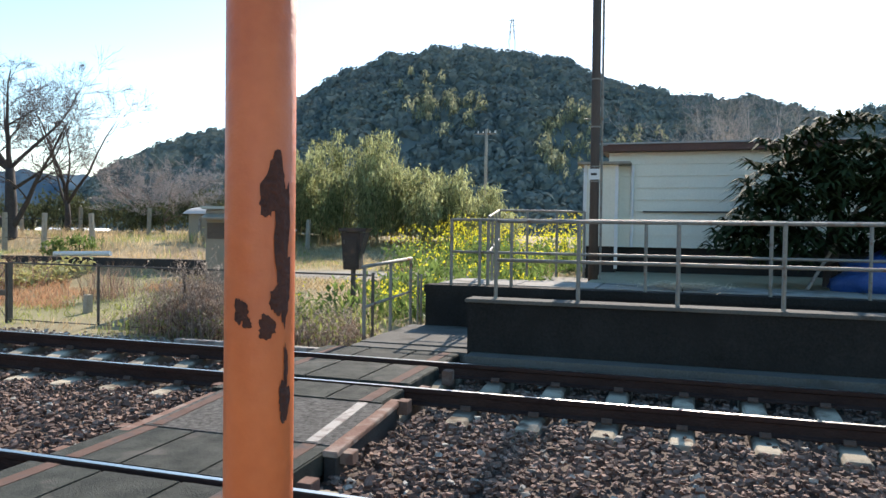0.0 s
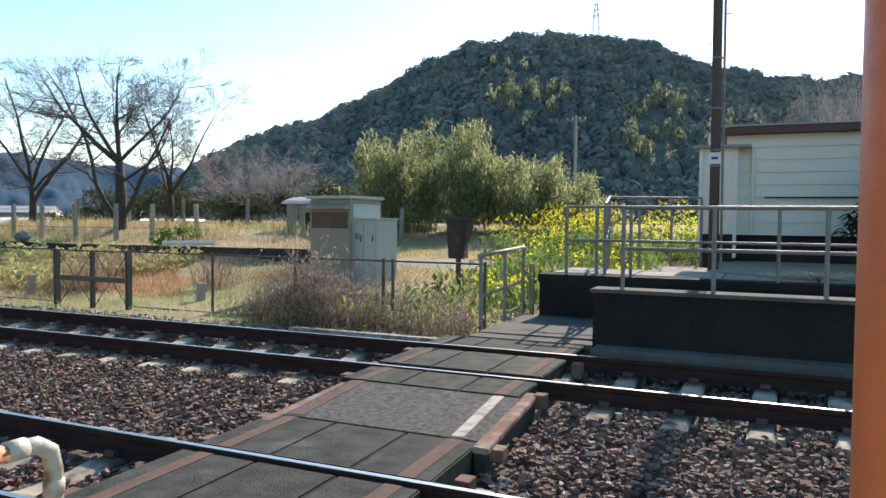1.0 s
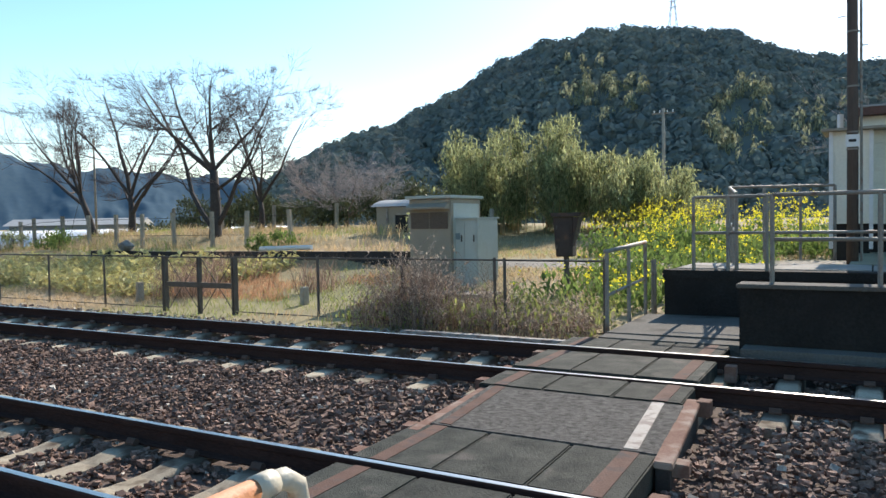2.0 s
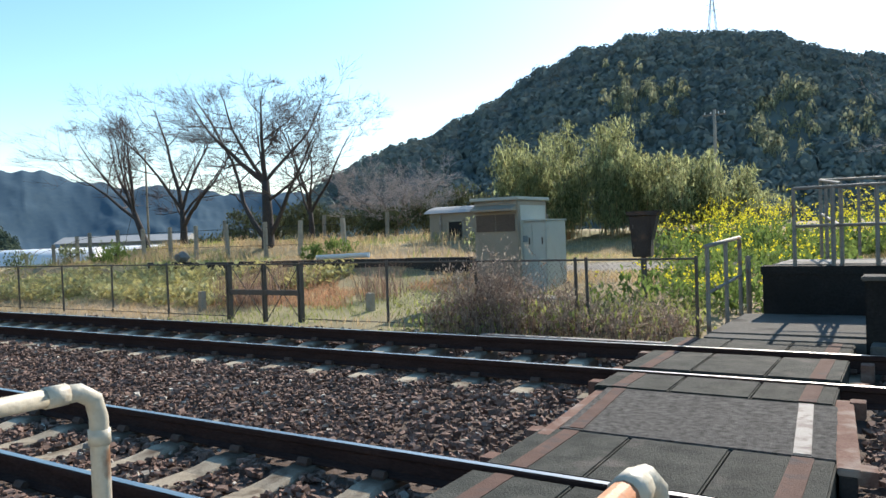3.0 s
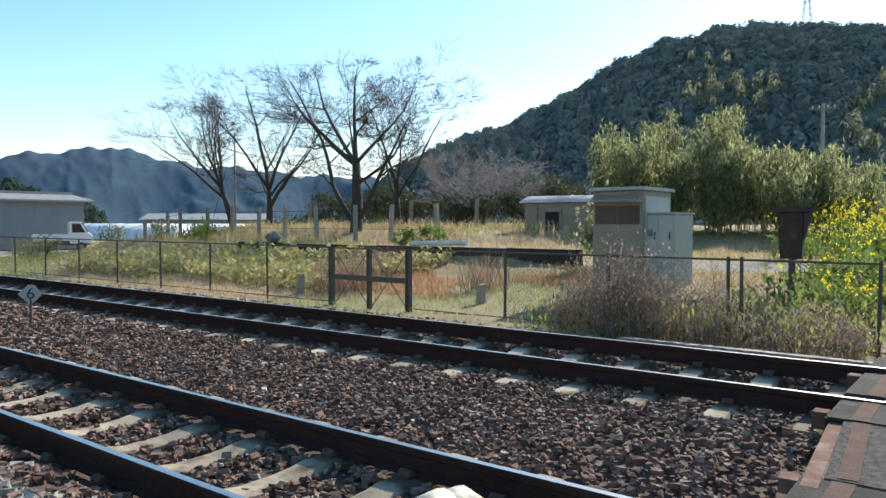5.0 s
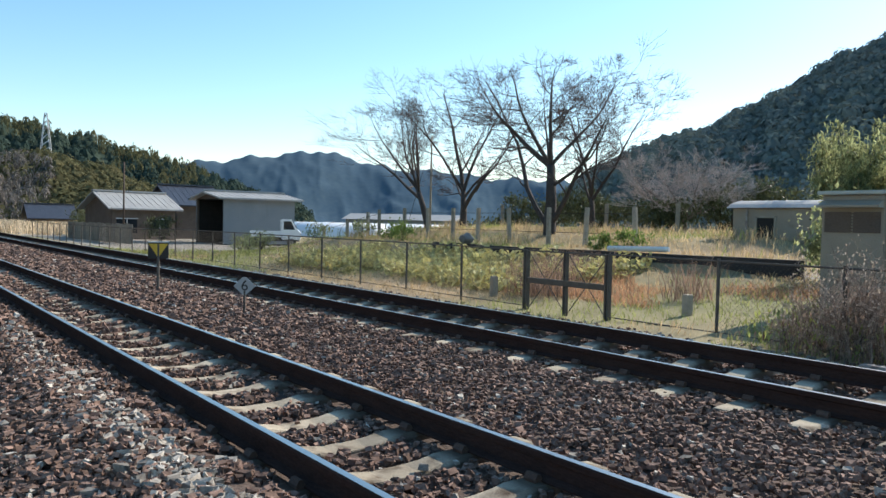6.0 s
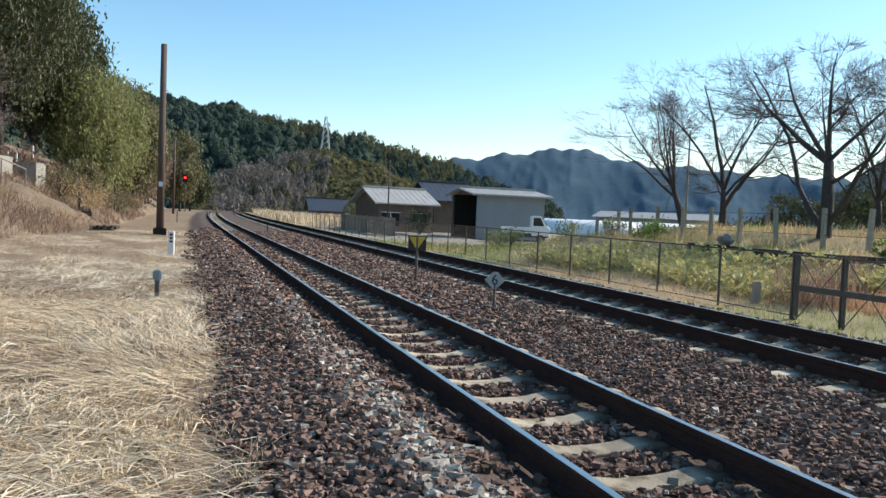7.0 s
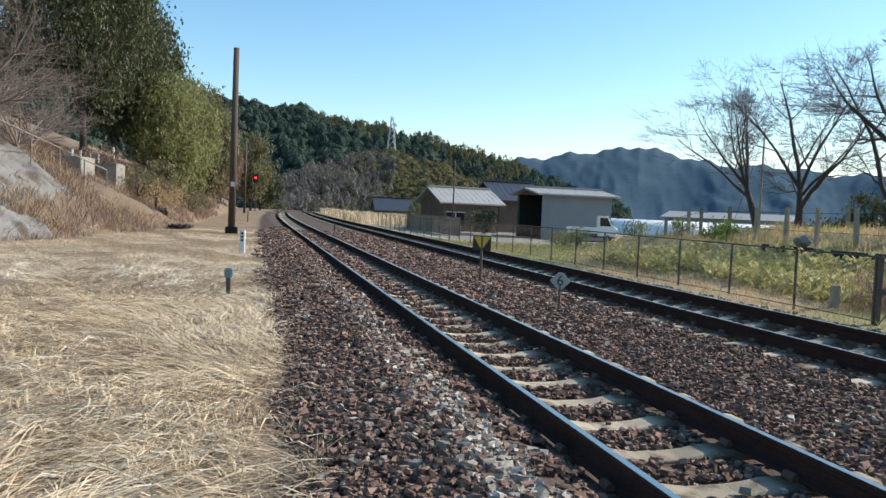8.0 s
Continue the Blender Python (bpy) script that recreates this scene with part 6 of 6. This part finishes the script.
def meadow():
    rng = np.random.default_rng(31)
    edge = lambda x, y: (y < -1.5 - 0.25 * rng.uniform(0, 1, len(x)) - 0.12 * np.sin(x * 1.3)) & (y > foot(x) - 0.6) & ~((x > -3.6) & (y > -3.6))
    def swath(n, each, x0, x1, keep, spread):
        """Bundles of stems that lie the same way."""
        c = over(n, x0, x1, -9, -1.2, rng, lambda x, y: edge(x, y) & keep(x, y))
        a = 2.2 * np.sin(c[:, 0] * 0.5 + 1.7 * np.sin(c[:, 1] * 0.6)) + 1.1 * np.sin(c[:, 1] * 1.1) + rng.normal(0, 0.55, len(c))
        w, along = rng.normal(0, spread, (len(c), each)), rng.normal(0, 0.16, (len(c), each))
        q = np.repeat(c, each, 0)
        ca, sa = np.repeat(np.cos(a), each), np.repeat(np.sin(a), each)
        q[:, 0] += (ca * along.ravel() - sa * w.ravel())
        q[:, 1] += (sa * along.ravel() + ca * w.ravel())
        q[:, 2] += rng.uniform(0, 0.04, len(q))
        ok = edge(q[:, 0], q[:, 1])
        return q[ok], np.repeat(a, each)[ok]

    def lying(q, a, length, width):
        """Stems lying at angle a, each a little arched and turned from its neighbours."""
        n = len(q)
        a = a + rng.normal(0, 0.22, n)
        L, w = length * rng.uniform(0.4, 1.2, n), width * rng.uniform(0.6, 1.4, n)
        d = np.stack([np.cos(a), np.sin(a), np.zeros(n)], 1)
        side = np.stack([-np.sin(a), np.cos(a), rng.uniform(-0.6, 0.6, n)], 1) * (w / 2)[:, None]
        up = np.array([0, 0, 1.0]) * (rng.uniform(0.01, 0.09, n) * L / 0.4)[:, None]
        m, e = q + d * (L * 0.5)[:, None] + up, q + d * L[:, None] + up * rng.uniform(-0.2, 1.3, (n, 1))
        v = np.stack([q - side, q + side, m - side, m + side, e], 1).reshape(-1, 3)
        k = np.arange(n)[:, None] * 5
        return v, np.concatenate([k + np.array([0, 1, 3]), k + np.array([0, 3, 2]), k + np.array([2, 3, 4])])
    anyway = lambda x, y: np.ones(len(x), bool)
    stuff("straw", *lying(*swath(5200, 16, -15, -2.5, lambda x, y: (bumps(x, y, 0.9, 1.0, 4.0) > -0.35) | (rng.uniform(0, 1, len(x)) < 0.45), 0.07), 0.42, 0.006), M["straw"], "flattened pale dry straw beside the track", "dry grass")
    stuff("straw", *lying(*swath(2600, 12, -2.5, 6, anyway, 0.09), 0.42, 0.007), M["straw"], "flattened pale dry straw beside the crossing", "dry grass")
    bleached = mat("bleached_straw", (0.64, 0.54, 0.38), (0.9, 0.81, 0.64), 0.7, 9, 0.8, island=0.25, bump=0, transl=0.2)
    stuff("pale_straw", *lying(*swath(1500, 16, -26, -2.5, lambda x, y: bumps(x, y, 0.6, 1.0, 9.0) > 0.0, 0.06), 0.5, 0.0075), bleached, "bleached straw lying in pale drifts", "dry grass")
    brown = mat("brown_litter", (0.17, 0.115, 0.075), (0.36, 0.255, 0.165), 0.9, 14, 0.9, island=0.4, bump=0)
    stuff("brown_litter", *lying(*swath(2600, 10, -20, -2.5, anyway, 0.16), 0.2, 0.009), brown, "short brown grass litter between the straw", "dry grass")
    c = over(900, -16, -3.6, -9, -1.2, rng, lambda x, y: edge(x, y) & (bumps(x, y, 0.9, 1.0, 4.0) < 0.5))
    p = np.repeat(c, 16, 0) + np.concatenate([rng.normal(0, 0.035, (len(c) * 16, 2)), np.zeros((len(c) * 16, 1))], 1)
    stuff("stubble", *blades(p, 0.15, 0.005, rng, 0.9), M["straw"], "stiff cut grass stubble in small tussocks", "dry grass")
    c = over(75, -16, -3.0, -1.95, -1.35, rng)
    stuff("stray_stems", *lying(np.stack([c[:, 0], c[:, 1], c[:, 2] + 0.07], 1), rng.uniform(0.6, 2.4, len(c)), 0.4, 0.005), bleached, "stray straw stems lying over the ballast edge", "dry grass")
    p = over(30000, -45, -15.5, -9, -1.2, rng, edge)
    stuff("straw", *blades(p, 0.38, 0.014, rng, 1.1, True, 0.7), M["straw"], "flattened pale dry straw further along the track", "dry grass")
    p = over(5000, -30, 1, -9, -1.3, rng, lambda x, y: edge(x, y) & (bumps(x, y, 1.1, 1.0, 5.0) > 0.3))
    stuff("dry_tufts", *blades(p, 0.17, 0.008, rng, 0.6), M["drygrass"], "upright dry grass tufts among the straw", "dry grass")
    p = over(30000, -80, -24, -15, -5, rng, lambda x, y: (y < foot(x)) & (bumps(x, y, 0.7, 1.0, 3.0) > -0.5))
    stuff("slope_grass", *blades(p, 0.45, 0.022, rng, 1.0), M["weed"], "dry brown grass on the cut slope", "dry grass")
    p = over(16000, -46, -23, -16, -6, rng, lambda x, y: (y < foot(x) + 0.4) & (bumps(x, y, 0.6, 1.0, 6.0) > -0.2))
    stuff("slope_litter", *blades(p, 0.3, 0.022, rng, 1.3), M["deadstalk"], "tangled dead grass and vines on the slope", "dry grass")
    p = over(7000, -46, -23, -16, -6, rng, lambda x, y: (y < foot(x) + 0.2) & (bumps(x, y, 0.9, 1.0, 2.0) > 0.1))
    stuff("slope_tufts", *blades(p, 0.5, 0.02, rng, 0.9), M["drygrass"], "pale dry grass tufts on the slope", "dry grass")
    p = over(9000, -135, -74, 6.8, 22, rng)
    p[:, 1] += bend(p[:, 0])
    stuff("reeds", *blades(p, 0.95, 0.07, rng, 0.4), M["straw"], "tall tan dry reeds beside the far line", "dry grass")
    dry = lambda x, y: (bumps(x, y, 0.35, 0.5, 3.0) < 0.12)
    p = over(36000, -34, -4.5, 7.3, 24, rng, lambda x, y: dry(x, y) & ~((y > 14.2 - .1) & (x > -11)))
    stuff("dry_grass", *blades(p, 0.13, 0.014, rng, 0.8), M["drygrass"], "short dry tan grass in the field", "dry grass")
    p = over(32000, -34, -4.5, 6.7, 24, rng, lambda x, y: ~dry(x, y) & ~((y > 14.2) & (x > -11)))
    stuff("green_grass", *blades(p, 0.12, 0.014, rng, 0.8), M["greengrass"], "short green grass in the field", "grass")
    p = over(8000, -43, -30, 7.0, 26, rng)
    stuff("green_grass", *blades(p, 0.16, 0.03, rng, 0.8), M["greengrass"], "rough green grass beyond the fence", "grass")
    p = over(9000, -27, -14.4, 8.9, 13.6, rng, lambda x, y: bumps(x, y, 0.9, 1.0, 7.0) > -0.35)
    p[:, 2] += rng.uniform(0, 0.35, len(p))
    v, f = strew(leaf_forms(0.13, 0.17, 0.3), p, rng.uniform(0.6, 1.3, len(p)), rng, 1.2)
    stuff("ground_cover", v, f, mat("pale_leaf", (0.44, 0.40, 0.15), (0.62, 0.56, 0.26), 1, 20, 0.7, island=0.3, bump=0, transl=0.3), "pale yellow-green ground cover plants", "plants")
    lane = lambda x, y: np.abs(y - (15.0 + 0.12 * (x + 9))) < 0.9
    p = over(15000, -11.2, -1.2, 12.0, 25, rng, lambda x, y: ~lane(x, y))
    stuff("yard_grass", *blades(p, 0.11, 0.014, rng, 0.8), M["drygrass"], "short dry grass beside the lane", "dry grass")
    p = over(6000, -11.2, -1.2, 11.5, 25, rng, lambda x, y: ~lane(x, y) & (bumps(x, y, 0.9, 1.0, 5.0) > 0.1))
    stuff("yard_grass", *blades(p, 0.13, 0.014, rng, 0.8), M["greengrass"], "green grass patches beside the lane", "grass")
    red = mat("rust_grass", (0.36, 0.195, 0.11), (0.52, 0.31, 0.18), 0.8, 9, 0.8, island=0.35, bump=0, transl=0.5)
    p = over(9000, -16, -8.6, 9.2, 13.6, rng, lambda x, y: bumps(x, y, 0.8, 1.0, 2.0) > 0.15)
    stuff("rusty_grass", *blades(p, 0.16, 0.014, rng, 0.8), red, "rust-red dry grass patches in the field", "dry grass")
    p = over(9000, -38, -12, 14.3, 22, rng, lambda x, y: bumps(x, y, 1.3, 1.0, 6.0) > 0.25)
    stuff("bank_grass", *blades(p, 0.42, 0.016, rng, 0.6), M["drygrass"], "tall dry grass tufts on the bank", "dry grass")
    p = over(3500, -38, -12, 14.3, 22, rng, lambda x, y: bumps(x, y, 1.3, 1.0, 1.0) > 0.6)
    stuff("bank_herbs", *blades(p, 0.4, 0.02, rng, 0.7), M["greengrass"], "green herb tufts on the bank", "grass")
    for x, y, r, n in ((-14.3, 9.5, 0.9, 420), (-15.6, 11.5, 1.1, 420), (-11.5, 10.8, 0.7, 200)):
        q = np.stack([rng.normal(x, r * 0.5, n), rng.normal(y, r * 0.4, n)], 1)
        q = np.concatenate([q, gz(q[:, 0], q[:, 1])[:, None]], 1)
        stuff("bare_brambles", *blades(q, 0.75, 0.012, rng, 0.6), M["weed"], "thin leafless reddish brambles in the field", "weeds")


meadow()


def weeds():
    """Dead branched stalks with dry seed heads, tallest in one clump before the cabinets."""
    rng = np.random.default_rng(41)
    rnd = random.Random(41)
    stalk, seed_at = Form(), []
    for k in range(620):
        if k < 170:
            x, y, h = rnd.gauss(-7.0, 0.42), rnd.uniform(7.25, 8.3), rnd.uniform(0.7, 1.5) * (1.0 - 0.25 * abs(rnd.gauss(0, 0.8)))
        else:
            x = rnd.uniform(-8.0, -3.95)
            y, h = rnd.uniform(7.2, 8.5), rnd.uniform(0.25, 0.62) * (1.25 if x < -5.4 else 0.85)
        h = max(h, 0.2)
        if x > -4.4 and y > 8.2:
            continue
        base = Vector((x, y, float(gz(x, y)) - 0.02))
        a, lean = rnd.uniform(0, 6.283), rnd.uniform(0.05, 0.5)
        way = Vector((math.cos(a) * lean, math.sin(a) * lean, 1.0))
        pts = [base + Vector((way.x * h * q * q, way.y * h * q * q, h * q * (1 - 0.2 * lean * q))) for q in (0.0, 0.35, 0.7, 1.0)]
        stalk.tube(pts, 0.0055 if h > 0.6 else 0.004, 3, r1=0.002, caps=False)
        for j in range(rnd.randint(4, 9) if h > 0.6 else rnd.randint(2, 5)):
            q = rnd.uniform(0.25, 1.0)
            p = base + Vector((way.x * h * q * q, way.y * h * q * q, h * q * (1 - 0.2 * lean * q)))
            b, L = rnd.uniform(0, 6.283), rnd.uniform(0.10, 0.34) * (h ** 0.5)
            e = p + Vector((math.cos(b) * L * 0.75, math.sin(b) * L * 0.75, L * rnd.uniform(0.1, 0.9)))
            stalk.tube([p, (p + e) / 2 + Vector((0, 0, -0.02)), e], 0.003, 3, r1=0.0015, caps=False)
            for u in range(rnd.randint(1, 5)):
                seed_at.append(p + (e - p) * rnd.uniform(0.3, 1.05) + Vector((rnd.gauss(0, 0.015), rnd.gauss(0, 0.015), rnd.gauss(0, 0.015))))
    stuff("dead_weeds", np.array(stalk.v), np.array(stalk.f), M["deadstalk"], "dead brown branching weeds beside the track", "weeds")
    q = np.array([tuple(p) for p in seed_at])
    v, f = strew(leaf_forms(0.018, 0.035, 0.4), q, rng.uniform(0.5, 1.5, len(q)), rng, 1.9)
    stuff("seed_heads", v, f, M["seedhead"], "small dry seed heads on the dead weeds", "weeds")
    m = 3600
    qx = np.concatenate([rng.normal(-7.0, 0.5, m // 3), rng.uniform(-8.0, -3.9, m - m // 3)])
    qy = rng.uniform(7.15, 8.6, m)
    top = 0.28 + 0.5 * np.exp(-((qx + 7.0) / 0.6) ** 2) + 0.1 * np.sin(qx * 5) * np.sin(qy * 4)
    q = np.stack([qx, qy, gz(qx, qy) + rng.uniform(0, 1, m) ** 1.8 * top], 1)[~((qx > -4.4) & (qy > 8.2))]
    v, f = strew(leaf_forms(0.022, 0.11, 0.5), q, rng.uniform(0.4, 1.4, len(q)), rng, 1.6)
    stuff("dead_leaves", v, f, M["weed"], "curled dead leaves low among the weeds", "weeds")
    q = np.stack([rng.uniform(-8.6, -3.8, 2200), rng.uniform(7.2, 9.4, 2200), rng.uniform(-0.25, 0.2, 2200)], 1)
    v, f = strew(leaf_forms(0.035, 0.1, 0.2), q, rng.uniform(0.6, 1.4, len(q)), rng, 1.9)
    stuff("low_weeds", v, f, M["greengrass"], "low green weeds among the dead stalks", "weeds")


weeds()


def rape():
    rng = np.random.default_rng(43)
    n = 21000
    x, y = rng.uniform(-7.6, 1.5, n), rng.uniform(9.3, 21.5, n)
    ok = (x < -3.3 + np.where(y > 12.5, 0.8, 0) + np.where(y > 17.0, 4, 0)) & (x > np.where(y > 16.5, -7.5, -6.1 + 0.07 * (y - 10))) & (rng.uniform(0, 1, n) < 0.8 + 0.4 * np.sin(x * 2.1 + y))
    ok &= ~((x > -1.2) & (y < 15.5))
    x, y = x[ok], y[ok]
    g = gz(x, y) + np.where((x > -0.9) & (y > 9.6), 0.3, 0)
    h = rng.uniform(0.0, 1.0, len(x))
    top = 0.40 + 0.18 * np.sin(x * 1.7 + 0.6 * np.sin(y * 2.3)) * np.sin(y * 1.3)
    top = top * np.where(y > 16.5, 1.7, 1.0)
    leafp = np.stack([x, y, g + h * top], 1)
    v, f = strew(leaf_forms(0.08, 0.17, 0.3), leafp, rng.uniform(0.5, 1.3, len(x)), rng, 1.7)
    stuff("rape_plants", v, f, M["rapeleaf"], "green leafy rape plants in the field", "plants")
    k = rng.uniform(0, 1, len(x)) < np.where(y < 13.0, 0.035 + 0.11 * (np.sin(x * 1.3 + 1.0) * np.sin(y * 0.9) > 0.2), np.where(y < 18.0, 0.07, 0.3))
    fp = np.stack([x[k], y[k], g[k] + top[k] * rng.uniform(0.95, 1.65, k.sum())], 1)
    fp = np.repeat(fp, 3, 0) + rng.normal(0, 0.028, (3 * k.sum(), 3))
    v, f = strew(leaf_forms(0.045, 0.05, 0.4), fp, rng.uniform(0.6, 1.4, len(fp)), rng, 1.9)
    stuff("rape_flowers", v, f, M["rapeflower"], "bright yellow rape flowers", "flowers")
    sp = np.stack([x[k], y[k], g[k]], 1)
    stuff("rape_stalks", *blades(sp, 0.6, 0.012, rng, 0.15), M["rapeleaf"], "thin green rape stalks", "plants")


rape()


def wires():
    solid("overhead_cable", Form().tube([(-48.0, -11.0, 17.5), (-55.0, -8.6, 13.6), (-62.0, -6.8, 10.6), (-70, -6.0, 8.6)], 0.025, 5), M["cable"], "black overhead cable along the slope", "cable")


wires()
